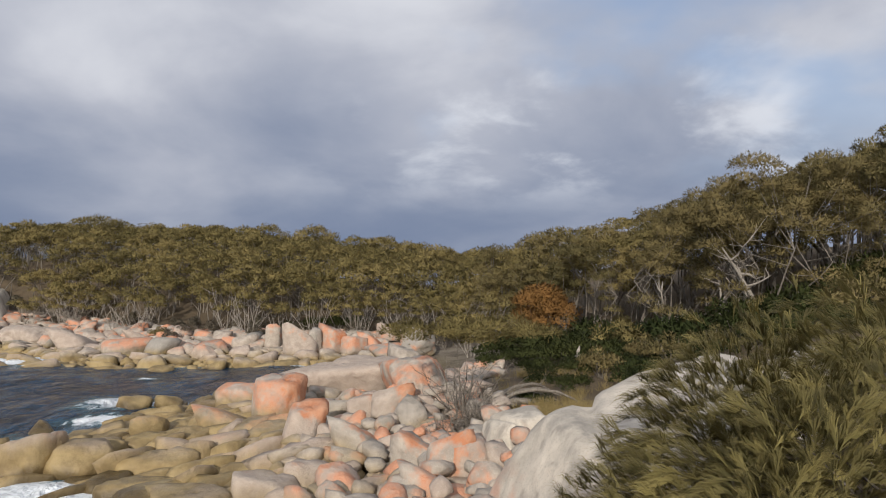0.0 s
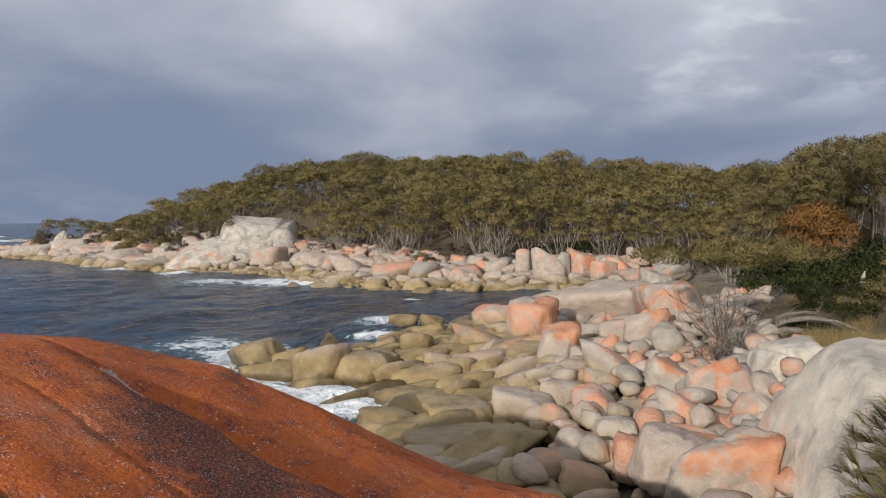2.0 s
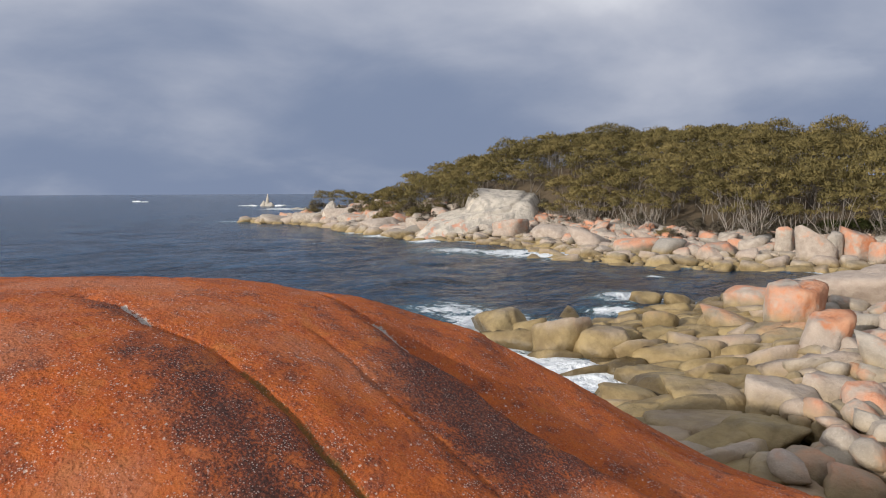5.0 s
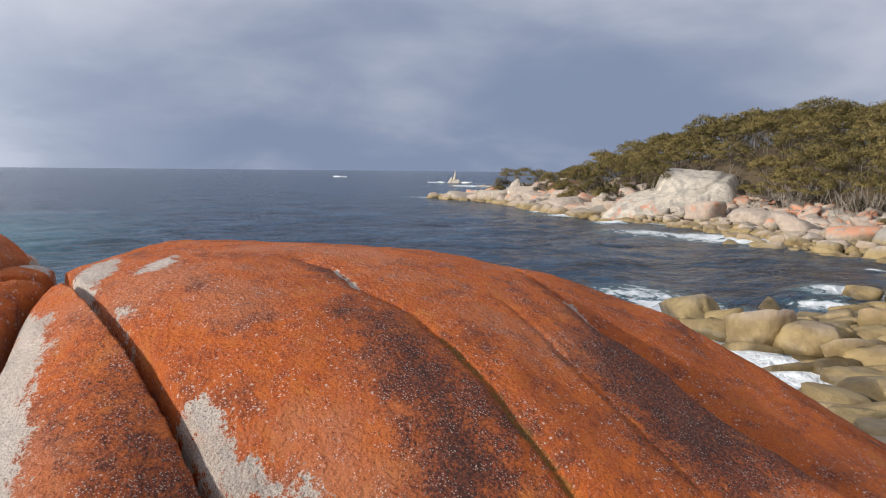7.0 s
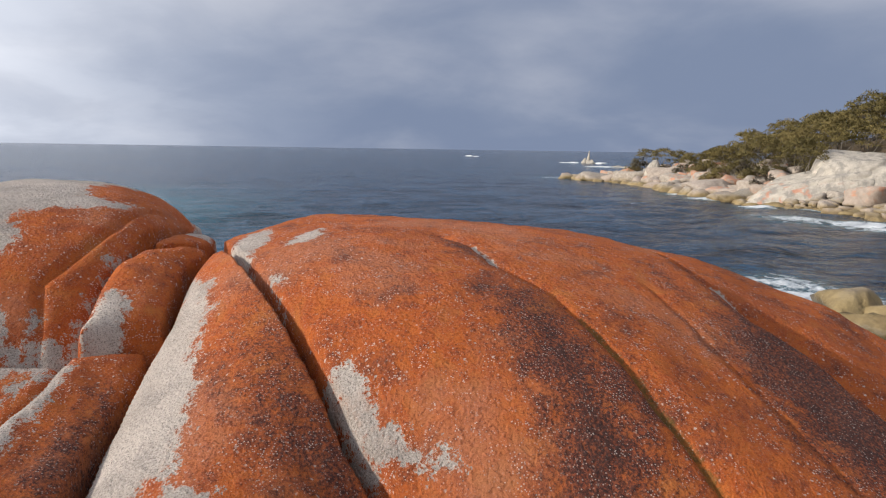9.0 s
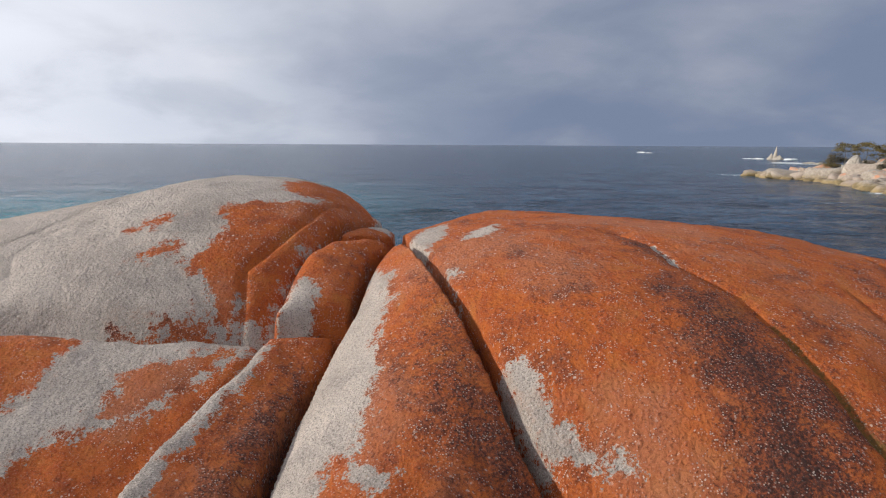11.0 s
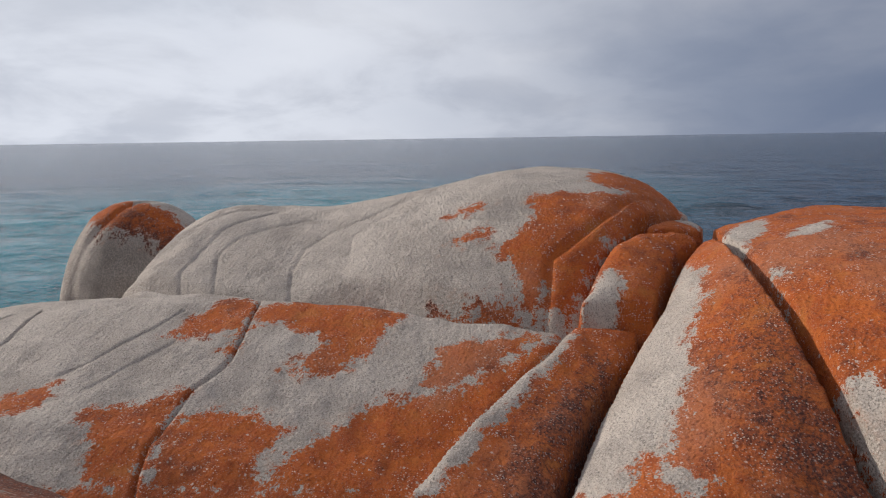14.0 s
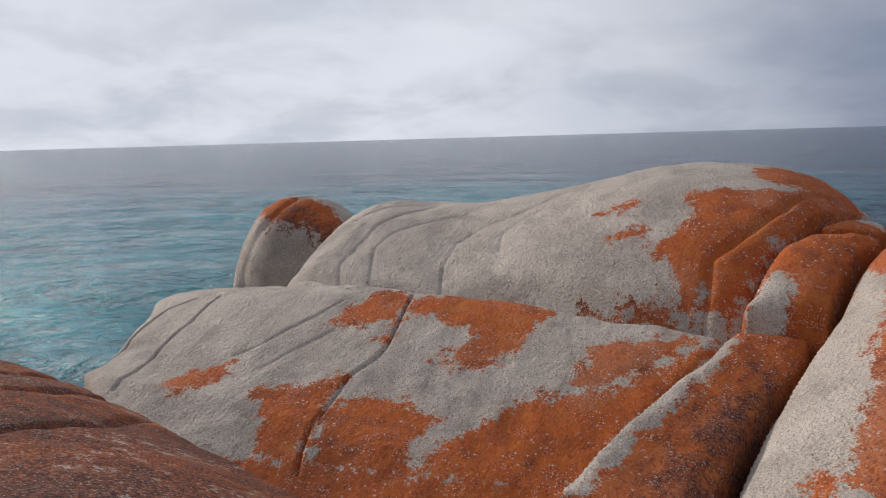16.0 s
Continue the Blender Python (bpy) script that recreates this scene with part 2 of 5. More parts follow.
    wide = g.math("MULTIPLY", g.math("SUBTRACT", coarse, 0.5), 1.5)
    cover = g.step(g.math("ADD", lichen, g.math("ADD", ragged, wide)), -0.12, 0.12)
    night = g.step(g.math("ADD", dark, g.math("ADD", g.math("MULTIPLY", ragged, 0.7), g.math("MULTIPLY", wide, 1.3))), -0.6, 0.75)
    crust = g.mix(g.math("MULTIPLY", night, g.step(fine, 0.36, 0.56, 0.55, 0.95)), crust, black)
    # The heart of each dark patch goes near black, shade of the folds included.
    dark_core = g.step(g.math("ADD", dark, g.math("MULTIPLY", g.math("ADD", ragged, wide), 0.45)), 0.5, 1.25, 0.0, 0.72)
    crust = g.mix(dark_core, crust, g.mix(g.math("MULTIPLY", g.step(speck, 0.34, 0.14), g.step(mid, 0.46, 0.6)), (0.045, 0.026, 0.024), (0.4, 0.33, 0.3)))
    # Where the crust is thin the rock shows pale pink.
    bare = g.mix(g.math("MULTIPLY", g.step(lichen, -1.0, 0.0), g.step(mid, 0.45, 0.65, 0.0, 0.45)), bare, (0.46, 0.26, 0.17))
    bare = g.mix(g.math("MULTIPLY", g.step(dark, 0.0, 0.9), g.step(fine, 0.35, 0.6, 0.2, 0.7)), bare, (0.14, 0.125, 0.115))
    col = g.mix(cover, bare, crust)
    green = g.step(g.math("ADD", moss, g.math("MULTIPLY", ragged, 0.8)), 0.1, 0.8, 0.0, 0.7)
    col = g.mix(green, col, g.mix(fine, (0.22, 0.13, 0.03), (0.12, 0.085, 0.02)))
    n = g.bump(coarse, 0.4, 0.06)
    n = g.bump(mid, 0.75, 0.04, n)
    n = g.bump(g.math("SUBTRACT", fine, g.math("MULTIPLY", chips, 0.5)), 1.0, 0.024, n)
    g.surface(col, 0.92, n, 0.2)
    return made


def sea_water():
    made, g = material("sea_water")
    p = g.place()
    foam, shallow = g.layer("foam"), g.layer("shallow")
    chop = g.vector("MULTIPLY", p, (1.0, 0.6, 1.0))
    small, large, swell = g.noise(chop, 2.1, 5, 0.65, 0.6), g.noise(chop, 0.35, 6, 0.62, 0.6), g.noise(chop, 0.06, 5, 0.6, 0.4)
    # Bright crests and dark troughs, as ripples reflect the sky, painted by noise.
    tone = g.math("ADD", g.math("MULTIPLY", large, 0.5), g.math("ADD", g.math("MULTIPLY", swell, 0.25), g.math("MULTIPLY", small, 0.5)))
    col = g.mix(g.step(tone, 0.54, 0.72), (0.002, 0.009, 0.026), (0.022, 0.068, 0.132))
    # Teal shallows, lightened to include the reflection of the bright sky.
    col = g.mix(g.math("MULTIPLY", shallow, g.step(tone, 0.42, 0.66, 0.25, 1.0)), col, (0.02, 0.33, 0.39))
    lace = g.math("ADD", g.noise(p, 1.3, 7, 0.68, 1.4), g.math("MULTIPLY", g.math("SUBTRACT", 0.35, g.cells(p, 0.8, "DISTANCE_TO_EDGE")), 0.4))
    amount = g.math("ADD", foam, g.math("SUBTRACT", lace, 0.62))
    white = g.step(amount, 0.4, 0.62)
    caps = g.math("MULTIPLY", g.step(g.noise(chop, 0.13, 6, 0.62), 0.70, 0.73), g.step(small, 0.5, 0.62))
    white = g.math("MAXIMUM", white, g.math("MULTIPLY", caps, 0.75))
    col = g.mix(g.step(amount, 0.1, 0.5, 0.0, 0.45), col, (0.14, 0.27, 0.3))
    col = g.mix(white, col, (0.8, 0.83, 0.85))
    n = g.bump(swell, 1.0, 4.5)
    n = g.bump(large, 1.0, 1.5, n)
    n = g.bump(small, 1.0, 0.32, n)
    g.surface(col, g.mix(white, (0.14, 0.14, 0.14), (0.85, 0.85, 0.85)), n, 0.24)
    return made


def plain_ground(name, low, high, scale=3.0):
    made, g = material(name)
    p = g.place()
    big, fine = g.noise(p, scale * 0.2, 4), g.noise(p, scale * 4, 4, 0.7)
    col = g.mix(big, low, high)
    col = g.mix(g.step(fine, 0.4, 0.7, 0.0, 0.6), col, tuple(v * 0.4 for v in low))
    g.surface(col, 0.95, g.bump(fine, 0.7, 0.06), 0.15)
    return made


def leaf(name, dark, light, tip, thin=0.25):
    """Foliage: each spray and each tree has its own tone."""
    made, g = material(name)
    clump = g.step(g.noise(g.place(), 1.1, 4, 0.6), 0.32, 0.68)
    col = g.mix(g.math("ADD", g.math("MULTIPLY", g.island(), 0.15), g.math("MULTIPLY", clump, 0.8)), dark, light)
    col = g.mix(g.math("MULTIPLY", g.chance(), 0.6), col, tip)
    col = g.mix(g.step(g.noise(g.place(), 0.16, 3), 0.4, 0.62, 0.0, 0.4), col, dark)
    g.surface(col, 0.7, None, 0.15, 0.0, thin)
    return made


def bark(name, low, high):
    made, g = material(name)
    p = g.own()
    fine = g.noise(g.vector("MULTIPLY", p, (6.0, 6.0, 1.2)), 4.0, 5, 0.65)
    g.surface(g.mix(g.step(fine, 0.3, 0.7), low, high), 0.9, g.bump(fine, 0.6, 0.02), 0.15)
    return made


def needle_leaf():
    """Drooping needles: each tuft has its own tone, from deep olive to straw yellow at the tips."""
    made, g = material("drooping_needles")
    col = g.mix(g.layer("tuft"), (0.05, 0.046, 0.017), (0.31, 0.262, 0.094))
    col = g.mix(g.math("MULTIPLY", g.layer("tip"), 0.5), col, (0.46, 0.37, 0.15))
    g.surface(col, 0.6, None, 0.2, 0.0, 0.3)
    return made


SURF = plain_ground("white_water", (0.72, 0.75, 0.77), (0.85, 0.87, 0.88))
GRANITE, CLIFF, OUTCROP, SEA = shore_granite(), cliff_granite(), outcrop_granite(), sea_water()
SOIL = plain_ground("leaf_litter", (0.085, 0.062, 0.04), (0.15, 0.115, 0.075))
LEAF_OLIVE = leaf("olive_foliage", (0.084, 0.072, 0.028), (0.27, 0.215, 0.082), (0.31, 0.238, 0.096))
LEAF_DEEP = leaf("deep_olive_foliage", (0.06, 0.055, 0.023), (0.225, 0.182, 0.076), (0.27, 0.205, 0.09))
# Dark green leaves, lowered further to hold the shade below the hill trees.
LEAF_GREEN = leaf("green_foliage", (0.018, 0.026, 0.008), (0.05, 0.064, 0.018), (0.075, 0.076, 0.024))
LEAF_RUST = leaf("rusty_foliage", (0.13, 0.065, 0.022), (0.31, 0.145, 0.04), (0.25, 0.14, 0.045))
LEAF_GREY = leaf("grey_twigs", (0.075, 0.06, 0.045), (0.16, 0.135, 0.10), (0.12, 0.11, 0.07), 0.1)
NEEDLE = needle_leaf()
BARK_GREY, BARK_PALE = bark("grey_bark", (0.1, 0.085, 0.07), (0.25, 0.22, 0.185)), bark("bleached_wood", (0.2, 0.175, 0.15), (0.4, 0.36, 0.31))
DRY_GRASS = leaf("dry_grass", (0.2, 0.15, 0.06), (0.36, 0.28, 0.13), (0.25, 0.2, 0.08))

# ---- sea and land ----
def part(name, data, surface, parent=None, label=""):
    """Links a bmesh or a mesh as one object under a thing or under a part."""
    if isinstance(data, bmesh.types.BMesh):
        mesh = bpy.data.meshes.new(name)
        data.to_mesh(mesh)
        data.free()
    else:
        mesh = data
    if surface and not mesh.materials:
        mesh.materials.append(surface)
    ob = new(name, mesh)
    ob.parent = parent
    return tagged(ob, label) if label else ob


def mesh_of(name, verts, faces, smooth=True, normals=None):
    mesh = bpy.data.meshes.new(name)
    mesh.from_pydata(np.asarray(verts).tolist(), [], faces if isinstance(faces, list) else faces.tolist())
    mesh.polygons.foreach_set("use_smooth", np.full(len(mesh.polygons), smooth))
    mesh.update()
    if normals is not None:
        mesh.normals_split_custom_set_from_vertices(normals.tolist())
    return mesh


def layer(mesh, name, values):
    mesh.attributes.new(name, "FLOAT", "POINT").data.foreach_set("value", np.asarray(values, np.float32).ravel())


def smooth_step(v, low, high):
    t = np.clip((v - low) / (high - low), 0, 1)
    return t * t * (3 - 2 * t)


def hashed(i, j, seed):
    n = np.sin(i * 127.1 + j * 311.7 + seed * 74.7) * 43758.5453
    return n - np.floor(n)


def value_noise(x, y, scale, octaves=3, seed=1):
    """Smooth noise over the plan, from -1 to 1."""
    total, size, weight = 0.0, 1.0, 0.0
    for k in range(octaves):
        u, v = np.asarray(x) / scale * 2**k, np.asarray(y) / scale * 2**k
        i, j = np.floor(u), np.floor(v)
        a, b = u - i, v - j
        a, b = a * a * (3 - 2 * a), b * b * (3 - 2 * b)
        s = seed + 13 * k
        low = hashed(i, j, s) * (1 - a) + hashed(i + 1, j, s) * a
        high = hashed(i, j + 1, s) * (1 - a) + hashed(i + 1, j + 1, s) * a
        total = total + size * (2 * (low * (1 - b) + high * b) - 1)
        weight, size = weight + size, size * 0.5
    return total / weight


def to_line(x, y, line, closed=False):
    """Distance over the plan to a line of points."""
    best = np.full(np.shape(x), 1e9)
    pairs = list(zip(line, line[1:] + line[:1])) if closed else list(zip(line, line[1:]))
    for (ax, ay), (bx, by) in pairs:
        dx, dy = bx - ax, by - ay
        t = np.clip(((x - ax) * dx + (y - ay) * dy) / (dx * dx + dy * dy), 0, 1)
        best = np.minimum(best, np.hypot(x - ax - t * dx, y - ay - t * dy))
    return best


def within(x, y, line):
    inside = np.zeros(np.shape(x), bool)
    for (ax, ay), (bx, by) in zip(line, line[1:] + line[:1]):
        crosses = (ay > y) != (by > y)
        inside ^= crosses & (x < (bx - ax) * (y - ay) / (by - ay + 1e-12) + ax)
    return inside


SHORE = [(-5, -60), (-7, -16), (-10, -9), (-12, -2), (-12, 5), (-9.5, 9), (-8.8, 13.5), (-8.9, 18), (-9.3, 21.3), (-11, 22.9), (-14, 23.8), (-16.4, 25), (-14, 26.6),
         (-11.8, 28.6), (-12.6, 31.5), (-14, 34.5), (-13.6, 37), (-11.5, 39.5), (-9, 42), (-6, 47), (-5.5, 53), (-7.5, 56.5), (-13, 57.2), (-17.5, 56.5), (-21.7, 54.8), (-29, 55.7),
         (-36, 62), (-45.8, 69), (-55, 68.5), (-64, 71), (-72, 74.8), (-86, 81), (-99, 88.5), (-112, 89), (-127, 92.5),
         (-114, 100), (-100, 118), (-80, 155), (-46, 235), (40, 330), (330, 330), (330, -60)]


def inland(x, y):
    """Distance from the water's edge, positive on land."""
    d = to_line(x, y, SHORE, True)
    return np.where(within(x, y, SHORE), d, -d)


def land_height(x, y):
    x, y = np.asarray(x, float), np.asarray(y, float)
    d = inland(x, y)
    shelf = np.where(d < 0, 0.16 * d, 0.15 * d)
    shelf = np.minimum(shelf, 1.75 + 0.02 * d) + 1.3 * smooth_step(-x, 40, 60) * smooth_step(d, 2, 9)
    rise = smooth_step(d, 12, 42) * 3.2 + 5.0 * np.exp(-(((x + 44) / 36) ** 2) - ((y - 102) / 26) ** 2) * smooth_step(d, 9, 24)
    rise = rise + 2.3 * smooth_step(x, 0.5, 6) * smooth_step(y, 26, 12)
    rise = rise + 6.5 * smooth_step(x, 8, 55) * smooth_step(d, 12, 40)
    return np.maximum(shelf + rise + 0.25 * value_noise(x, y, 3.0, 3, 5) * smooth_step(d, 0, 6) - 0.25, -3.0)


def lattice(xs, ys):
    nx, ny = len(xs), len(ys)
    at = np.arange(nx * ny).reshape(ny, nx)
    return np.stack([at[:-1, :-1], at[:-1, 1:], at[1:, 1:], at[1:, :-1]], -1).reshape(-1, 4)


def spread(low, high, fine, far, grow=1.35):
    """Even steps from low to high, then ever larger ones out to far on both sides."""
    mid = np.arange(low, high + fine / 2, fine)
    out, step, reach = [], fine, 0.0
    while reach < far:
        step *= grow
        reach += step
        out.append(reach)
    out = np.array(out)
    return np.concatenate([low - out[::-1], mid, mid[-1] + out])


def wave_height(x, y):
    roll = 0.10 * np.sin(0.42 * x + 0.25 * y + 1.5 * value_noise(x, y, 14, 2, 3)) + 0.2 * value_noise(x, 0.7 * y, 2.8, 3, 8)
    return roll * np.exp(-np.hypot(x + 20, y - 25) / 160)


# Foaming places in the water: x, y, reach, strength.
FOAM = [(-16.8, 27.2, 2.2, 1.15), (-14.8, 28.6, 2.0, 1.15), (-13.4, 29.6, 1.6, 1.0), (-18.8, 27.5, 3.0, 0.85), (-21.5, 28.5, 3.4, 0.6), (-18.5, 24.4, 2.2, 0.8), (-16.2, 37.5, 2.4, 0.8),
        (-15.2, 33.0, 1.6, 0.75), (-15.5, 22.4, 2.0, 0.9), (-13.2, 21.9, 1.8, 1.05), (-11.2, 21.6, 1.6, 1.2), (-10.2, 20.4, 1.5, 1.1), (-12.5, 19.5, 2.0, 0.7), (-17.5, 21.5, 2.6, 0.62),
        (-33.8, 58.0, 3.6, 1.05), (-38.5, 60.0, 4.2, 0.9), (-43.5, 57.5, 5.0, 0.66), (-30.8, 57.3, 2.6, 0.95), (-123, 89.5, 5, 0.9), (-133, 91, 6, 0.8), (-67, 71, 3.5, 0.8),
        (-76, 75.5, 3.5, 0.75), (-56, 67, 3, 0.75), (-19, 48.2, 0.9, 0.75), (-268, 205, 14, 0.72), (-290, 210, 10, 0.6), (-205, 170, 10, 0.7), (-180, 160, 9, 0.6), (-410, 221, 10, 0.8)]


def build_sea():
    xs, ys = spread(-62, 0, 0.36, 4300, 1.2), spread(-50, 72, 0.36, 4300, 1.2)
    x, y = (v.ravel() for v in np.meshgrid(xs, ys))
    d = -inland(x, y)
    foam = 0.62 * np.exp(-(np.maximum(d, 0) / 0.9) ** 2) * (0.6 + 0.5 * value_noise(x, y, 5, 2, 4))
    for fx, fy, reach, strength in FOAM:
        foam = np.maximum(foam, strength * np.exp(-((x - fx) ** 2 + (y - fy) ** 2) / reach**2))
    # White water heaps up in lumps.
    z = wave_height(x, y) + np.clip(foam - 0.3, 0, 1) * (0.12 + 0.3 * value_noise(x, y, 1.1, 3, 12))
    mesh = mesh_of("sea", np.stack([x, y, z], 1), lattice(xs, ys))
    layer(mesh, "foam", foam + 0.08 * value_noise(x, y, 1.2, 2, 6))
    # Teal water to the south; this layer also carries painted sky brightness.
    south = smooth_step(y + 0.35 * x, -2, -32) * smooth_step(np.hypot(x, y), 130, 24)
    layer(mesh, "shallow", np.clip(south * (0.75 + 0.5 * value_noise(x, y, 16, 3, 2)), 0, 1))
    return tagged(part("water", mesh, SEA), "dark blue choppy sea with white foam along the rocks", "sea", kind="structure")


def build_land():
    xs, ys = spread(-140, 70, 1.0, 180), spread(-30, 150, 1.0, 180)
    x, y = (v.ravel() for v in np.meshgrid(xs, ys))
    z = land_height(x, y) - 0.16 * smooth_step(inland(x, y), 0.5, 3) * smooth_step(inland(x, y), 14, 11)
    # The flat rocks under the boulders lie lower than the outcrop in front.
    mesh = mesh_of("ground", np.stack([x, y, z], 1), lattice(xs, ys))
    layer(mesh, "soil", smooth_step(inland(x, y) + 4 * value_noise(x, y, 9, 3, 7), 11, 17))
    return tagged(part("ground", mesh, GROUND), "rocky shore rising to brown leaf litter under the trees", "ground", kind="structure")


def shore_ground():
    made, g = material("shore_ground")
    p = g.place()
    z = g.split(p)[2]
    blot, fine = g.noise(p, 0.8, 5), g.noise(p, 12, 4, 0.7)
    # Rock darker than the boulders, which paints shade into the gaps between them.
    rock = g.mix(g.step(blot, 0.35, 0.65), (0.15, 0.125, 0.1), (0.27, 0.235, 0.19))
    rock = g.mix(g.step(z, 1.0, 0.4, 0.0, 0.9), rock, g.mix(blot, (0.09, 0.068, 0.03), (0.19, 0.145, 0.065)))
    soil = g.mix(blot, (0.075, 0.055, 0.035), (0.16, 0.12, 0.075))
    col = g.mix(g.layer("soil"), rock, soil)
    col = g.mix(g.step(fine, 0.45, 0.7, 0.0, 0.5), col, (0.05, 0.042, 0.032))
    g.surface(col, 0.93, g.bump(fine, 0.7, 0.08), 0.2)
    return made


GROUND = shore_ground()
build_sea()
build_land()

# ---- the outcrop in front: lobes of one granite mass, parted by joints ----
def swell(x, y, middle, rows):
    """Height of a smooth rock back: a polynomial in x and y about its middle, one row for each degree."""
    u, v = (x - middle[0]) / 2, (y - middle[1]) / 2
    return sum(c * u ** (len(row) - 1 - k) * v**k for row in rows for k, c in enumerate(row))


def dome_back(x, y):
    x, y = np.clip(x, -9.2, -0.8), np.clip(y, 1.0, 8.6)
    crest = 0.05 * smooth_step(y, 3.6, 5.2) * smooth_step(-x, 3.2, 5.0) - 0.06 * smooth_step(-x, 4.6, 6.2) * smooth_step(y, 4.6, 2.8)
    return crest + swell(x, y, (-4.7, 4.0), [(4.708,), (-0.66, -0.291), (-0.247, 0.051, -0.132), (0.017, 0.271, -0.311, 0.209), (0.011, 0.128, -0.21, 0.188, -0.098)])


def wedge_back(x, y):
    return swell(x, y, (-5.6, 1.0), [(4.567,), (-0.523, 0.948), (-0.334, -1.235, -1.375), (-0.006, -0.476, 0.257, -0.086)])


def strip_back(x, y):
    return swell(x, y, (-5.98, 0.12), [(4.2,), (-0.58, -0.35)])


def block_back(x, y):
    return swell(x, y, (-7.03, 0.53), [(4.78,), (-0.9, -0.1), (-0.5, 0.0, -0.8)])


def slab_back(x, y):
    near = np.minimum(x, -4.9)
    return swell(near, y, (-6.0, -3.3), [(4.12,), (-0.83, -0.057), (-0.165, -0.189, -0.057), (0.965, -0.22, 0.031, 0.028)]) - 0.45 * (x - near)


def whale_back(x, y):
    """A ridge along y: crest, steep seaward side in front, easy fall behind."""
    x = np.minimum(x, -6.5)
    u, v = x + 9.6 + 0.1 * (y + 2), np.clip((y + 2) / 2, -2.1, 1.6)
    front, behind = np.maximum(u, 0), np.minimum(u, 0)
    crest = 5.293 + 0.474 * v + 0.006 * v**2 - 0.291 * v**3 + 0.062 * v**4 + 0.057 * v**5 - 0.046 * v**6
    return crest + (-0.152 + 0.079 * v - 0.013 * v * v) * front**2 + (0.009 - 0.055 * v + 0.019 * v * v) * front**4 / 4 - 0.35 * behind**2


def chock_back(x, y):
    return swell(x, y, (-8.4, 1.0), [(5.03,), (-0.12, -0.25), (-0.3, 0.0, -1.5)])


def red_back(x, y):
    return swell(x, y, (-3.1, -2.8), [(4.331,), (1.064, -0.354), (-0.443, 0.316, -0.07)])


def head_back(x, y):
    u, v = x + 10.1, y + 6.55
    return 5.1 - 0.6 * u * u * np.where(u > 0, 1.3, 0.6) - 0.4 * v * v - 0.2 * (u * u + v * v) ** 2


HEAD = [(-9.2, -7.45), (-9.1, -6.5), (-9.25, -5.75), (-9.9, -5.3), (-10.6, -5.4), (-11.1, -6.3), (-10.9, -7.4), (-10.1, -7.85)]
JOINT_AB = [(-8.3, 1.36), (-7.5, 1.34), (-6.79, 1.37), (-6.17, 1.4), (-5.64, 1.46), (-5.27, 1.5), (-4.94, 1.54), (-4.48, 1.59), (-4.19, 1.68), (-3.6, 1.8), (-2.6, 2.1)]
JOINT_BC = [(-7.7, 1.22), (-7.4, 0.98), (-6.98, 0.81), (-6.5, 0.66), (-6.13, 0.45), (-5.74, 0.27), (-5.37, 0.11), (-5.05, 0.01), (-4.75, -0.06), (-4.1, -0.2)]
JOINT_CD = [(-6.52, -0.07), (-6.3, -0.18), (-6.04, -0.28), (-5.72, -0.45), (-5.36, -0.64), (-4.98, -0.8), (-4.2, -1.1)]
JOINT_DE = [(-6.7, -0.1), (-6.8, -0.5), (-6.8, -1.0), (-6.93, -1.5), (-7.07, -2.1), (-7.1, -3.05), (-7.3, -4.1), (-7.55, -5.4)]
JOINT_EK = [(-6.62, -0.04), (-6.72, 0.03), (-7.12, 0.16), (-7.45, 0.32), (-7.72, 0.52), (-8.05, 0.66), (-8.66, 1.02), (-9.3, 1.38)]

DOME = JOINT_AB + [(-1.7, 4), (-1.2, 6), (-1.2, 7.1), (-1.9, 8.3), (-3.4, 8.8), (-5.0, 8.5), (-6.6, 7.5), (-8.0, 6.1), (-9.0, 4.3), (-9.2, 2.7)]
WEDGE = JOINT_AB[1:10] + [(-3.4, 0.4)] + JOINT_BC[::-1]
STRIP = [JOINT_CD[0], (-6.6, 0.24), (-6.6, 0.58)] + JOINT_BC[4:] + JOINT_CD[:0:-1]
BLOCK = JOINT_EK[:5] + [(-7.8, 0.8), (-8.0, 1.22)] + JOINT_BC[:4] + [(-6.56, 0.58), (-6.52, 0.0)]
SLAB = JOINT_CD + [(-3.8, -2.0), (-4.0, -3.6), (-4.5, -5.0), (-4.9, -5.65), (-5.6, -5.95), (-6.3, -6.2), (-6.9, -6.7), (-7.5, -6.7), (-7.75, -6.0)] + JOINT_DE[::-1]
WHALE = [(-6.35, -0.1)] + JOINT_EK + [(-10.4, 1.1), (-11.2, -1.0), (-11.0, -3.4), (-10.1, -5.0), (-8.9, -6.0), (-7.3, -6.0)] + [(ax + 0.45, ay) for ax, ay in JOINT_DE[:0:-1]]
CHOCK = [(-8.03, 1.24), (-7.83, 0.8), (-7.9, 0.64)] + JOINT_EK[5:] + [(-8.8, 1.46), (-8.3, 1.36)]
RED = [(-4.6, -6.2), (-5.0, -5.4), (-4.6, -4.3), (-4.2, -3.4), (-3.95, -2.6), (-3.6, -2.1), (-2.6, -1.7), (-1.4, -2.2), (-1.2, -4.0), (-2.0, -6.4)]


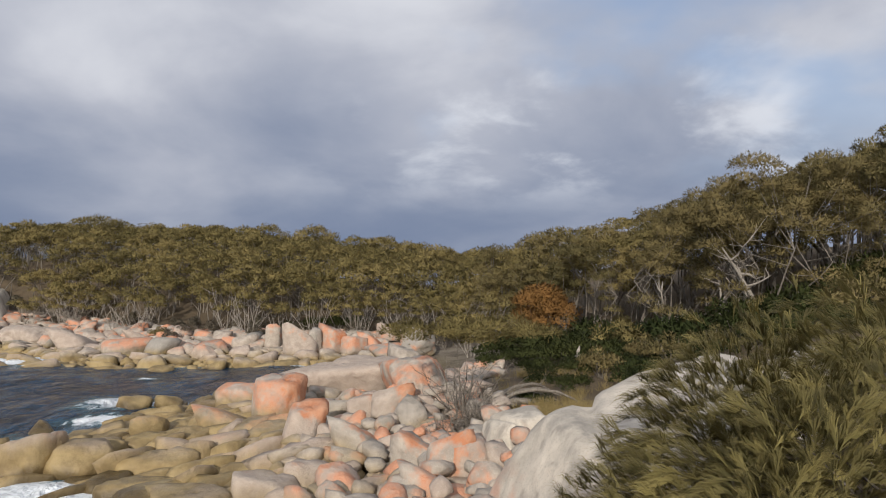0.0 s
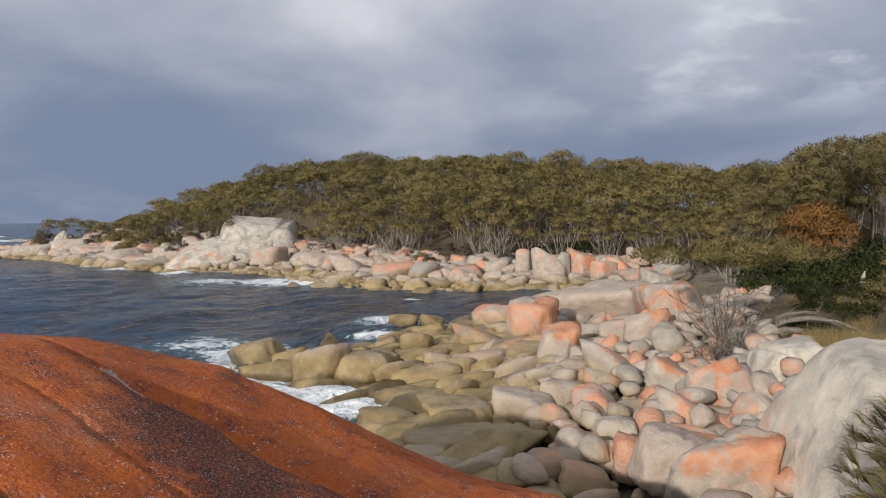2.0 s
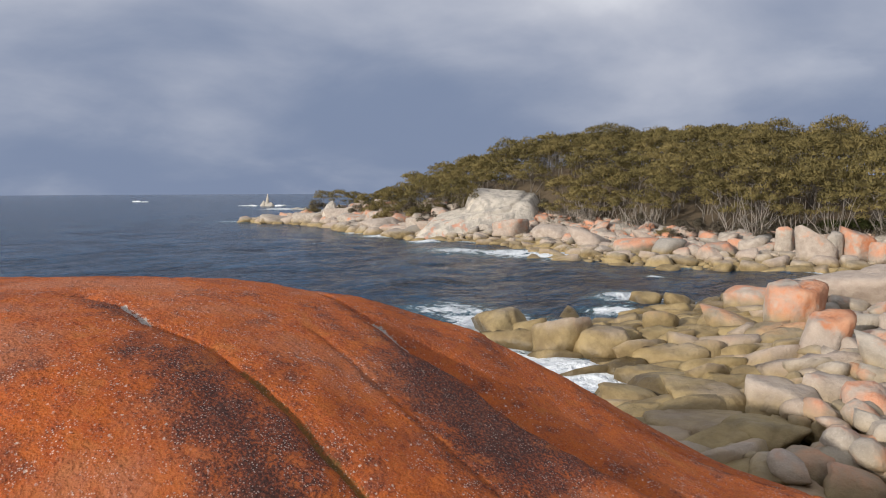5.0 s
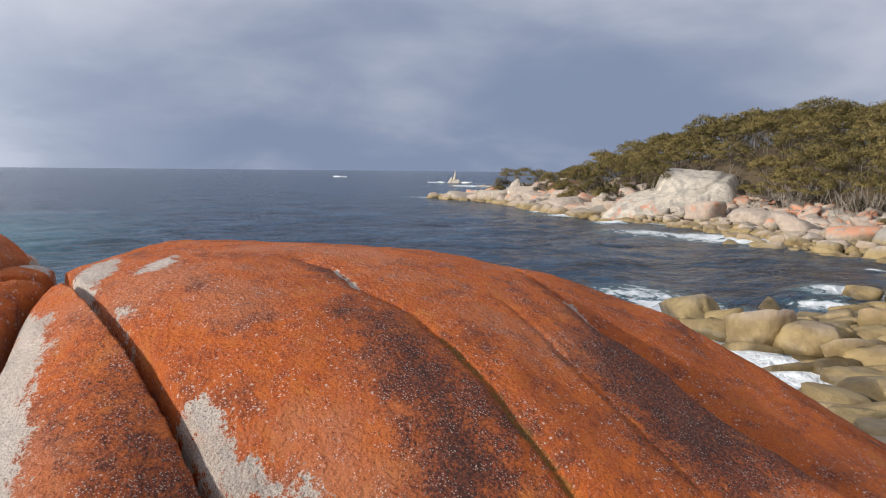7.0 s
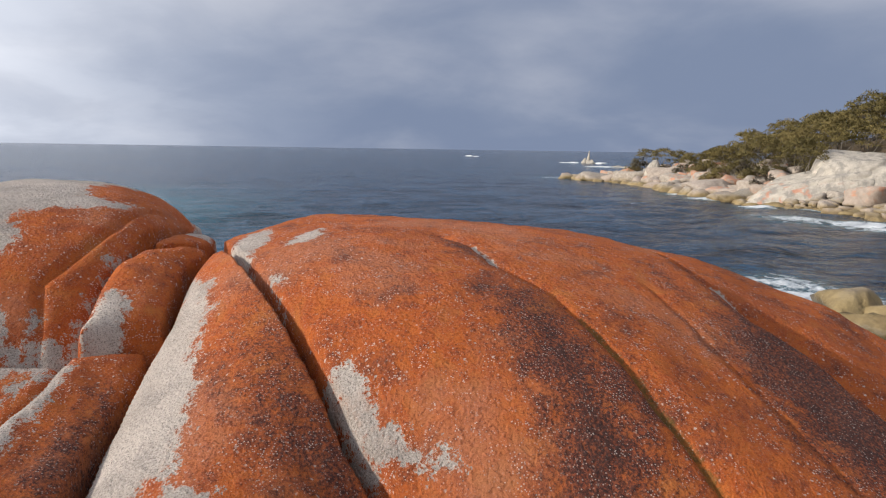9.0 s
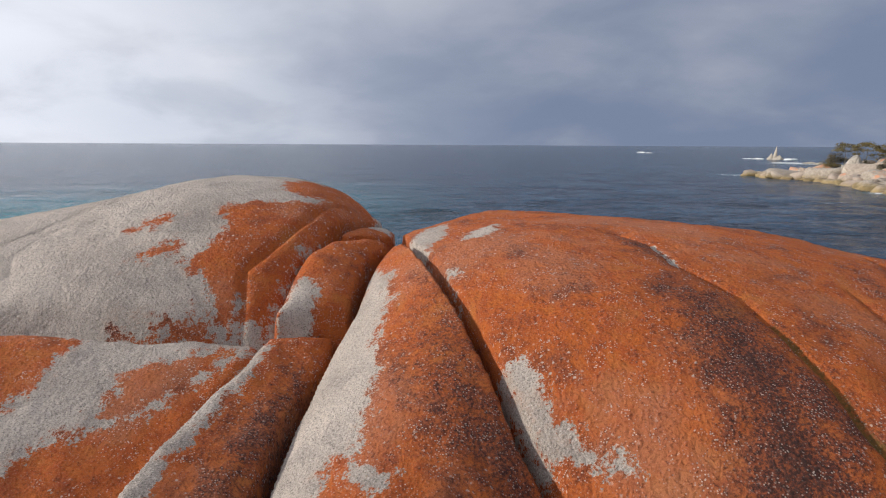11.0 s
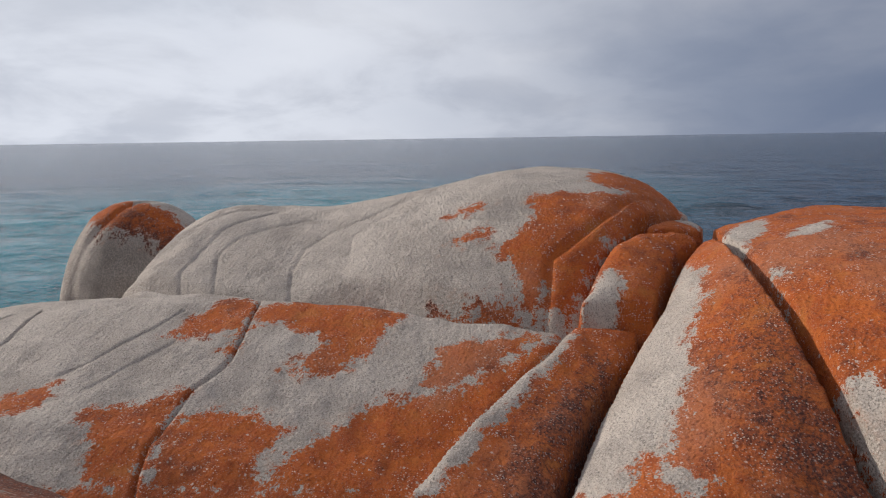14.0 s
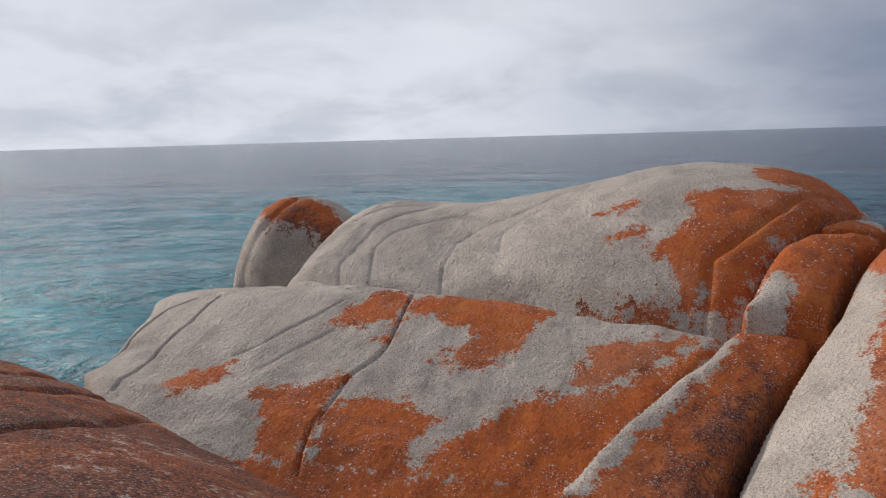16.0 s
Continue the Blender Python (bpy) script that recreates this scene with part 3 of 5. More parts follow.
def groove(x, y, z, line, depth, width, step=0.0):
    """A joint or fold worn into the rock; step: how far the rock on its left side stands proud."""
    d = to_line(x, y, line)
    z = z - depth * np.exp(-((d / width) ** 2))
    if step:
        ring = line + [(line[-1][0] + 3, line[-1][1] + 3), (line[0][0] - 3, line[0][1] + 3)]
        z = z + step * within(x, y, ring) * np.exp(-d / 0.5) * smooth_step(d, 0.0, 0.08)
    return z


def ledge(line, height, reach, low=-9.0, high=-8.0):
    """The rock on the near side of a fold swells up and drops steeply into it."""
    def lift(x, y):
        d = to_line(x, y, line)
        ring = line + [(line[-1][0] + 3, line[-1][1] + 4), (line[0][0] - 3, line[0][1] + 4)]
        return height * ~within(x, y, ring) * smooth_step(d, 0.02, 0.24) * np.exp(-((d / reach) ** 2)) * smooth_step(x, low, high)
    return lift


def inside(x, y, outline, soft=0.2):
    """From -1 outside an outline to 1 inside it."""
    d = to_line(x, y, outline, True) * np.where(within(x, y, outline), 1, -1)
    return np.clip(d / soft, -1, 1)


def lobe(name, parent, back, outline, joint=0.15, fine=0.025, folds=(), lichen=None, dark=None, moss=None, label="", drop=0.6, ledges=()):
    xy = np.array(outline)
    xs, ys = np.arange(xy[:, 0].min() - fine, xy[:, 0].max() + fine, fine), np.arange(xy[:, 1].min() - fine, xy[:, 1].max() + fine, fine)
    x, y = (v.ravel() for v in np.meshgrid(xs, ys))
    keep = within(x, y, outline)
    d = to_line(x, y, outline, True)
    z = back(x, y)
    for fold in folds:
        z = groove(x, y, z, *fold)
    for lift in ledges:
        z = z + lift(x, y)
    z = z + 0.035 * value_noise(x, y, 0.9, 3, 21) + 0.012 * value_noise(x, y, 0.16, 3, 22)
    worn = joint * (1 + 0.5 * value_noise(x, y, 0.35, 2, 23))
    t = np.clip(1 - d / worn, 0, 1)
    z = z - joint * 0.9 * (1 - np.sqrt(np.maximum(1 - t * t, 0))) - drop * np.clip(1 - d / 0.055, 0, 1)
    faces = lattice(xs, ys)
    faces = faces[keep[faces].all(1)]
    used, at = np.unique(faces, return_inverse=True)
    verts, quads = np.stack([x, y, z], 1)[used], at.reshape(-1, 4)
    # A skirt closes the rim down into the mass below.
    ends = np.concatenate([quads[:, [k, (k + 1) % 4]] for k in range(4)])
    key = np.sort(ends, 1) @ [len(verts), 1]
    _, first, times = np.unique(key, return_index=True, return_counts=True)
    rim = ends[first[times == 1]]
    low, spot = np.unique(rim, return_inverse=True)
    spot = spot.reshape(-1, 2) + len(verts)
    quads = np.concatenate([quads, np.stack([rim[:, 1], rim[:, 0], spot[:, 0], spot[:, 1]], 1)])
    verts = np.concatenate([verts, verts[low] - [0, 0, 1.6]])
    mesh = mesh_of(name, verts, quads)
    x, y = verts[:, 0], verts[:, 1]
    layer(mesh, "lichen", lichen(x, y) if lichen else np.full(len(x), 1.0))
    layer(mesh, "dark", dark(x, y) if dark else np.full(len(x), -0.75))
    layer(mesh, "moss", moss(x, y) if moss else np.full(len(x), -1.0))
    return part(name, mesh, OUTCROP, parent, label)


def patches(*outlines, soft=0.22):
    """Orange everywhere but on the bare patches."""
    def cover(x, y):
        low = np.full(x.shape, 1.0)
        for line in outlines:
            low = np.minimum(low, -inside(x, y, line, soft))
        return low
    return cover


def stains_and_shade(*outlines, rest=-0.75, soft=0.35):
    def cover(x, y):
        high = np.full(x.shape, rest)
        for line in outlines:
            high = np.maximum(high, inside(x, y, line, soft))
        return high
    return cover


def crusts(*outlines, rest=-1.0, soft=0.2, hole=None):
    """Bare everywhere but on the orange patches."""
    def cover(x, y):
        high = np.full(x.shape, rest)
        for line in outlines:
            high = np.maximum(high, inside(x, y, line, soft))
        return np.minimum(high, -inside(x, y, hole, soft)) if hole else high
    return cover


def seam(line, width):
    return lambda x, y: 1 - to_line(x, y, line) / width


FOLD_1 = [(-6.78, 3.3), (-6.27, 3.4), (-5.72, 3.32), (-5.13, 3.48), (-4.67, 3.46), (-4.07, 3.46), (-3.78, 3.42), (-3.44, 3.43), (-3.0, 3.4)]
FOLD_2 = [(-7.2, 5.9), (-6.5, 5.8), (-5.3, 5.48), (-4.59, 5.46), (-4.09, 5.6), (-3.42, 5.52), (-2.7, 5.67), (-1.8, 5.8)]
FOLD_3 = [(-5.0, 7.1), (-3.91, 7.36), (-3.38, 7.33), (-2.6, 7.4), (-1.6, 7.6)]
FOLD_4 = [(-5.2, 4.6), (-4.2, 4.4), (-3.5, 4.35), (-2.9, 4.3)]
WHALE_1 = [(-6.86, -0.31), (-7.01, -0.29), (-7.32, -0.27), (-7.48, -0.08), (-7.76, 0.15), (-8.11, 0.4), (-8.51, 0.61), (-8.78, 0.82), (-8.61, 0.93)]
RIBS = [[(-7.08, -4.14), (-7.66, -4.45), (-8.08, -4.4), (-8.48, -4.32), (-8.8, -4.1), (-9.07, -3.85)], [(-7.17, -2.94), (-7.66, -3.1), (-8.06, -3.09), (-8.36, -2.85), (-8.59, -2.51), (-9.05, -2.13)], [(-7.35, -3.89), (-7.97, -4.14), (-8.32, -4.03), (-8.6, -3.72), (-8.85, -3.24)], [(-7.79, -2.47), (-8.13, -2.54), (-8.34, -2.43), (-8.65, -2.17)],
        [(-8.0, -5.1), (-8.4, -4.95), (-8.7, -4.7), (-8.98, -4.42), (-9.25, -4.0)]]

BARE_DOME = [(-4.99, 1.59), (-4.92, 1.73), (-4.8, 1.76), (-4.65, 1.78), (-4.51, 1.76), (-4.44, 1.76), (-4.36, 1.86), (-4.3, 1.86), (-4.24, 1.91), (-4.08, 2.04), (-3.97, 2.09), (-4.36, 1.63), (-4.47, 1.62), (-4.72, 1.59), (-4.96, 1.54)]
BARE_NOTCH = [(-7.52, 1.3), (-7.91, 1.5), (-8.27, 1.74), (-8.37, 1.96), (-7.36, 1.71), (-7.19, 1.51), (-6.61, 1.38), (-6.04, 1.42), (-5.79, 1.47), (-5.92, 1.42), (-6.51, 1.37), (-7.23, 1.32)]
BARE_SPOT = [(-6.33, 1.46), (-6.26, 1.56), (-6.1, 1.57), (-6.1, 1.49)]
BARE_CREST = [(-6.97, 1.76), (-7.4, 2.0), (-7.54, 2.3), (-7.12, 2.21), (-6.89, 1.97)]
BARE_WEDGE = [(-7.2, 0.94), (-6.77, 1.08), (-6.19, 0.97), (-5.78, 0.82), (-5.21, 0.75), (-4.85, 0.63), (-4.57, 0.52), (-4.62, 0.36), (-4.3, 0.2), (-4.6, -0.15), (-5.4, 0.1), (-6.0, 0.4), (-6.6, 0.68)]
BARE_WEDGE_2 = [(-4.56, 0.46), (-4.31, 0.72), (-4.18, 0.62), (-4.34, 0.48)]
BARE_STRIP = [(-6.55, -0.1), (-6.31, 0.0), (-5.41, -0.36), (-4.91, -0.62), (-4.3, -0.85), (-4.3, -1.1), (-5.46, -0.6), (-6.0, -0.32)]
BARE_BLOCK = [(-6.98, 0.2), (-6.87, 0.42), (-6.54, 0.34), (-6.41, 0.56), (-6.4, 0.6), (-6.4, 0.0), (-6.63, 0.05)]
CRACKS = [([(-6.87, -3.12), (-6.53, -3.05), (-6.23, -3.0), (-5.95, -2.98), (-5.85, -3.0), (-5.69, -3.07), (-5.55, -3.15), (-5.33, -3.14), (-5.11, -3.13), (-4.9, -3.13), (-4.64, -3.06), (-4.49, -3.0)], 0.055, 0.012),
          ([(-5.57, -4.4), (-5.76, -4.23), (-6.02, -4.09), (-6.26, -3.92), (-6.6, -3.78)], 0.02, 0.012),
          ([(-5.45, -4.01), (-5.75, -3.86), (-6.12, -3.61)], 0.016, 0.012),
          ([(-4.77, -5.06), (-5.2, -5.17), (-5.76, -5.35), (-6.08, -5.33), (-6.66, -5.43)], 0.055, 0.012),
          ([(-5.22, -5.7), (-5.57, -5.76), (-5.75, -5.87), (-6.11, -5.91), (-6.36, -5.9), (-6.62, -5.72)], 0.05, 0.014),
          ([(-5.86, -2.46), (-5.95, -2.0), (-6.08, -1.64)], 0.012, 0.018)]
GOLD_SLAB = [[(-6.17, -3.75), (-6.55, -3.58), (-6.81, -3.48), (-6.91, -3.3), (-6.83, -3.12), (-6.23, -3.0), (-5.95, -3.0), (-6.01, -3.11), (-6.26, -3.1), (-6.23, -3.43), (-6.18, -3.54)],
             [(-6.7, -3.05), (-6.94, -2.73), (-7.23, -2.19), (-6.96, -1.76), (-6.74, -1.6), (-6.42, -1.73), (-6.19, -1.77), (-5.99, -1.92), (-5.88, -2.12), (-5.86, -2.51), (-6.07, -2.29), (-6.22, -2.24), (-6.36, -2.34), (-6.34, -2.55), (-6.51, -2.72), (-6.36, -2.93), (-6.31, -2.99)],
             [(-5.18, -3.86), (-5.25, -3.68), (-5.36, -3.42), (-5.58, -3.16), (-5.43, -3.17), (-5.17, -3.14), (-4.91, -3.09), (-4.56, -3.01), (-4.5, -3.37), (-4.82, -3.56), (-4.97, -3.73)],
             [(-5.12, -3.11), (-5.28, -3.09), (-5.36, -2.95), (-5.44, -2.71), (-5.43, -2.5), (-5.34, -2.39), (-5.31, -2.22), (-5.07, -2.14), (-5.29, -1.97), (-5.46, -1.75), (-5.65, -1.65), (-5.73, -1.37), (-5.82, -1.11), (-5.93, -0.85), (-6.1, -0.68), (-6.41, -0.36), (-6.53, -0.1), (-6.28, -0.21), (-5.83, -0.51), (-5.47, -0.79), (-4.91, -0.99), (-4.58, -2.9)],
             [(-5.86, -1.3), (-6.06, -1.2), (-6.25, -1.19), (-6.36, -1.11), (-6.43, -0.79), (-6.58, -0.42), (-6.58, -0.12), (-6.41, -0.36), (-6.12, -0.73), (-5.94, -0.94), (-5.86, -1.12)],
             [(-5.1, -0.9), (-4.7, -2.2), (-4.6, -3.05), (-4.4, -3.6), (-3.6, -3.6), (-3.6, -0.9), (-4.2, -0.9)], [(-5.0, -4.75), (-5.3, -4.6), (-5.5, -4.35), (-5.2, -4.25), (-4.85, -4.45)]]
TONGUE = [(-5.31, -2.22), (-5.34, -1.99), (-5.21, -1.98), (-5.07, -2.14), (-4.96, -2.08), (-4.84, -2.17), (-4.85, -2.28), (-5.01, -2.29), (-5.11, -2.21)]
GOLD_WHALE = [[(-9.36, 0.15), (-9.61, 0.4), (-9.92, 0.79), (-9.79, 1.14), (-9.07, 1.25), (-8.45, 0.97), (-7.91, 0.68), (-7.58, 0.31), (-7.26, 0.17), (-7.02, 0.03), (-6.87, -0.05), (-6.87, -0.2), (-6.9, -0.28), (-7.03, -0.32), (-6.89, -0.4), (-6.98, -0.5), (-7.19, -0.63), (-7.43, -0.82), (-7.57, -0.66), (-7.75, -0.49), (-7.96, -0.45), (-8.23, -0.58), (-8.36, -0.28), (-8.37, 0.04), (-8.47, 0.48), (-8.66, 0.55), (-8.77, 0.1)],
              [(-7.52, -1.36), (-7.7, -1.26), (-7.74, -0.91), (-7.61, -0.93), (-7.55, -1.12)],
              [(-8.06, -1.42), (-8.24, -1.16), (-8.2, -0.96), (-8.07, -1.19)],
              [(-6.98, -1.4), (-6.93, -0.98), (-6.97, -0.6), (-6.85, -0.55), (-6.85, -0.98), (-6.88, -1.4)]]
# Dark crust beside the folds, with the shade of their hollows painted in.
DARK_DOME_2 = [(-5.83, 5.03), (-5.42, 5.03), (-4.76, 4.92), (-4.37, 5.02), (-4.14, 5.17), (-3.81, 5.4), (-3.32, 5.22), (-3.0, 5.01), (-2.66, 5.05), (-2.81, 4.41), (-3.11, 4.38), (-3.3, 4.11), (-3.74, 4.47), (-4.25, 4.63), (-4.82, 4.73)]
DARK_DOME_4 = [(-5.22, 3.05), (-5.12, 3.37), (-4.66, 3.49), (-4.09, 3.06), (-4.32, 2.85), (-4.57, 2.81)]
DARK_DOME_5 = [(-4.47, 3.34), (-4.27, 3.41), (-4.12, 3.48), (-3.89, 3.46), (-3.64, 3.38), (-3.58, 3.23), (-3.74, 3.13), (-3.85, 2.88)]
DARK_DOME_6 = [(-5.32, 5.3), (-4.65, 5.35), (-4.02, 5.5), (-3.25, 5.45), (-2.6, 5.5), (-2.9, 4.2), (-3.68, 4.4), (-4.5, 4.8)]
DARK_DOME = [(-5.3, 2.85), (-5.1, 3.3), (-4.4, 3.4), (-3.83, 3.3), (-3.2, 3.3), (-3.2, 2.6), (-3.6, 2.4), (-4.13, 2.7)]
DARK_DOME_3 = [(-6.9, 3.2), (-6.2, 3.35), (-5.7, 3.3), (-6.2, 3.1)]
# Right-hand flanks of wedge and strip: weathered crust plus their shade as colour.
DARK_WEDGE = [(-5.37, 1.02), (-6.1, 1.4), (-5.3, 1.5), (-4.9, 1.54), (-4.1, 1.68), (-3.9, 1.3), (-4.58, 1.0)]
DARK_STRIP = [(-6.0, 0.2), (-5.7, 0.26), (-5.0, 0.0), (-4.1, -0.2), (-4.1, -0.5), (-5.2, -0.3)]


def build_outcrop():
    rock = tagged(new("rock_outcrop"), "granite outcrop with joints, crusted with orange lichen", "rock outcrop")
    lobe("rock_dome", rock, dome_back, DOME, 0.1, 0.026, [(FOLD_1, 0.04, 0.03), (FOLD_1, 0.03, 0.16), (FOLD_2, 0.05, 0.04), (FOLD_2[3:], 0.13, 0.26), (FOLD_3, 0.05, 0.04), (FOLD_4, 0.02, 0.03)],
         lambda x, y: np.minimum(patches(BARE_DOME, BARE_NOTCH, BARE_CREST, BARE_SPOT, soft=0.12)(x, y), np.minimum(to_line(x, y, FOLD_2[2:6]), to_line(x, y, FOLD_1[1:3])) / 0.06 - 0.5), stains_and_shade(DARK_DOME, DARK_DOME_2, DARK_DOME_3, DARK_DOME_6, DARK_DOME_4, DARK_DOME_5, rest=-0.5), seam(FOLD_1[4:], 0.05), "broad orange dome of lichen-crusted granite", ledges=[ledge(FOLD_2, 0.14, 0.6, -6.2, -4.0), ledge(FOLD_3, 0.06, 0.5)])
    lobe("rock_wedge", rock, wedge_back, WEDGE, 0.1, 0.02, (), patches(BARE_WEDGE, BARE_WEDGE_2, soft=0.16), stains_and_shade(DARK_WEDGE, soft=0.6), None, "wedge of granite, half bare and half orange")
    lobe("rock_strip", rock, strip_back, STRIP, 0.19, 0.02, (), patches(BARE_STRIP, soft=0.12), stains_and_shade(DARK_STRIP), None, "narrow orange rib of rock between two joints")
    lobe("rock_block", rock, block_back, BLOCK, 0.22, 0.02, (), patches(BARE_BLOCK, soft=0.12), None, None, "small block of orange granite")
    lobe("rock_chock", rock, chock_back, CHOCK, 0.15, 0.02, [([(-8.3, 1.4), (-8.5, 1.0)], 0.08, 0.05)], patches([(-8.5, 1.0), (-8.9, 1.2), (-8.8, 1.4), (-8.4, 1.3)], soft=0.12))
    lobe("rock_slab", rock, slab_back, SLAB, 0.2, 0.018, CRACKS, crusts(*GOLD_SLAB, soft=0.16, hole=TONGUE),
         None, None, "sloping granite slab, grey with ragged orange lichen")
    # The dark foot beside the slab is stain, with joint shade coloured in.
    lobe("rock_whaleback", rock, whale_back, WHALE, 0.26, 0.026, [(WHALE_1, 0.06, 0.035), (JOINT_DE, 0.2, 0.13)] + [(rib, 0.022, 0.016) for rib in RIBS] + [(rib, 0.026, 0.2) for rib in RIBS],
         crusts(*GOLD_WHALE, soft=0.18), stains_and_shade([(-7.0, -3), (-7.3, -3.2), (-7.4, -1.2), (-6.9, -1.2)], rest=-0.9, soft=0.8), None, "grey whaleback of granite with an orange end")
    lobe("rock_shoulder", rock, red_back, RED, 0.2, 0.025, [([(-4.6, -5.0), (-3.6, -4.4), (-2.6, -4.2)], 0.05, 0.06), ([(-4.3, -4.2), (-3.4, -3.6), (-2.4, -3.3)], 0.035, 0.05), ([(-4.9, -5.7), (-3.8, -5.1), (-2.6, -4.9)], 0.05, 0.05)], lambda x, y: 0.55 + 0.55 * value_noise(0.4 * x, y, 0.5, 3, 31),
         lambda x, y: 0.4 + 0.6 * value_noise(0.4 * x, y, 0.6, 3, 33), None, "dark red shoulder of weathered granite")
    lobe("rock_head", rock, head_back, HEAD, 0.5, 0.03, [([(-9.2, -7.2), (-9.6, -6.7), (-10.2, -6.4)], 0.06, 0.05), ([(-9.2, -6.5), (-9.7, -6.2), (-10.0, -5.6)], 0.06, 0.05)],
         lambda x, y: inside(x, y, [(-9.8, -7.4), (-9.42, -6.7), (-9.55, -5.7), (-9.95, -5.7), (-10.0, -6.6), (-10.2, -7.2)], 0.2), lambda x, y: inside(x, y, [(-9.6, -6.9), (-8.9, -7), (-8.9, -5), (-9.8, -5)], 0.4), None, "rounded knob of dark granite capped with orange lichen", 1.2)
    # The mass below the joints, down to the sea bed.
    xs, ys = np.arange(-15, 4, 0.2), np.arange(-14, 13, 0.2)
    x, y = (v.ravel() for v in np.meshgrid(xs, ys))
    z = 3.35 - 0.04 * ((x + 5.5) ** 2 * 1.1 + (y + 0.5) ** 2 * 0.62)
    z = np.maximum(z, 4.38 - 0.4 * ((x - 0.4) ** 2 + (y + 0.4) ** 2)) + 0.15 * value_noise(x, y, 1.1, 3, 25)
    mesh = mesh_of("rock_base", np.stack([x, y, np.maximum(z, -2.5)], 1), lattice(xs, ys))
    layer(mesh, "lichen", smooth_step(z, 1.5, 3.0) * 1.4 - 0.7)
    layer(mesh, "dark", np.full(len(x), 0.8))
    layer(mesh, "moss", np.full(len(x), -1.0))
    part("rock_base", mesh, OUTCROP, rock)


build_outcrop()

# ---- boulders ----
def faceted(seed, planes, fine=3, worn=9.0, rough=0.05, cracks=0):
    """A rock bounded by joint planes (way x, y, z and distance from the middle), with worn edges and cracks."""
    rnd = random.Random(seed)
    bm = bmesh.new()
    bmesh.ops.create_icosphere(bm, subdivisions=fine, radius=1.0)
    d = np.array([v.co[:] for v in bm.verts])
    d /= np.linalg.norm(d, axis=1, keepdims=True)
    sides = np.array([p[:3] for p in planes], float)
    sides /= np.linalg.norm(sides, axis=1, keepdims=True)
    reach = np.maximum(d @ sides.T, 0) / np.array([p[3] for p in planes])
    p = d / (reach**worn).sum(1, keepdims=True) ** (1 / worn)
    for _ in range(cracks):
        n = np.array([rnd.gauss(0, 1), rnd.gauss(0, 1), rnd.gauss(0, 0.5)])
        n /= np.linalg.norm(n)
        off = p @ n - rnd.uniform(-0.2, 0.2)
        p = p * (1 - 0.1 * np.exp(-((off / 0.03) ** 2)))[:, None]
    for v, q in zip(bm.verts, p):
        at = Vector(q) + Vector((seed * 3.7, 0, 0))
        low = noise.fractal(at * 2.2, 1.0, 2.0, 3) + 0.35 * noise.fractal(at * 9.0, 1.0, 2.0, 2)
        v.co = Vector(q) * (1 + rough * low)
    for f in bm.faces:
        f.smooth = True
    mesh = bpy.data.meshes.new("boulder")
    bm.to_mesh(mesh)
    bm.free()
    mesh.materials.append(GRANITE)
    return mesh


def boulder_mesh(seed, fine=3, worn=8.0, sides=11, rough=0.05, upright=0.0, cracks=0):
    """A weathered granite boulder about one metre across."""
    rnd = random.Random(seed)
    turn, ring = rnd.uniform(0, math.tau), rnd.choice([4, 5, 5, 6])
    planes = [(rnd.gauss(0, 0.22), rnd.gauss(0, 0.22), 1, rnd.uniform(0.36, 0.46)), (0, 0, -1, 0.32)]
    for n in range(ring):
        a = turn + n * math.tau / ring + rnd.gauss(0, 0.3)
        planes.append((math.cos(a), math.sin(a), rnd.gauss(0.1, 0.4) * (1 - upright), rnd.uniform(0.38, 0.5)))
    while len(planes) < sides:
        n = Vector((rnd.gauss(0, 1), rnd.gauss(0, 1), rnd.gauss(0.35, 0.75) * (1 - upright))).normalized()
        planes.append((*n, rnd.uniform(0.4, 0.5)))
    return faceted(seed, planes, fine, worn, rough, cracks)


ROUND = [boulder_mesh(s, 3, 9.0 + 3 * (s % 4), 8 + s % 4, 0.05, 0.15, s % 3) for s in range(16)]
RIBS_WET = [boulder_mesh(500 + s, 3, 10 + 3 * (s % 3), 8, 0.06, 0.4, 2) for s in range(8)]
BLOCKS = [boulder_mesh(40 + s, 3, 18, 7, 0.05, 0.88, 1) for s in range(5)]
SMALL = [boulder_mesh(20 + s, 2, 12.0, 10 + s % 4, 0.07) for s in range(12)]
FACED = [boulder_mesh(200, 4, 14, 10, 0.05, 0.3, 1), boulder_mesh(203, 4, 12, 11, 0.05, 0.3, 1)]
BIG = [boulder_mesh(80 + s, 4, 11 + 2 * s, 10, 0.055, 0.1, 3) for s in range(5)]
DRY = "pale grey granite boulder on the shore rocks"
WET = "olive-brown algae-covered boulder washed by the surf"
LICHEN = "grey granite boulder with patches of orange lichen"


def boulder(x, y, wide, deep, high, turn=0.0, tip=0.0, shapes=ROUND, pick=0, sink=0.2, z=None, label=""):
    """Sets a boulder on the shore, sunk a little into its neighbours."""
    base = float(land_height(x, y)) if z is None else z
    ob = new("boulder", shapes[pick % len(shapes)])
    ob.matrix_world = pose(x, y, base + high * (0.5 - sink), tip, tip * 0.6, turn) @ Matrix.Diagonal((wide, deep, high, 1))
    top = base + high
    return tagged(ob, label or (WET if top < 1.15 else LICHEN if pick % 3 == 0 else DRY), "boulder", "boulders along the shore")


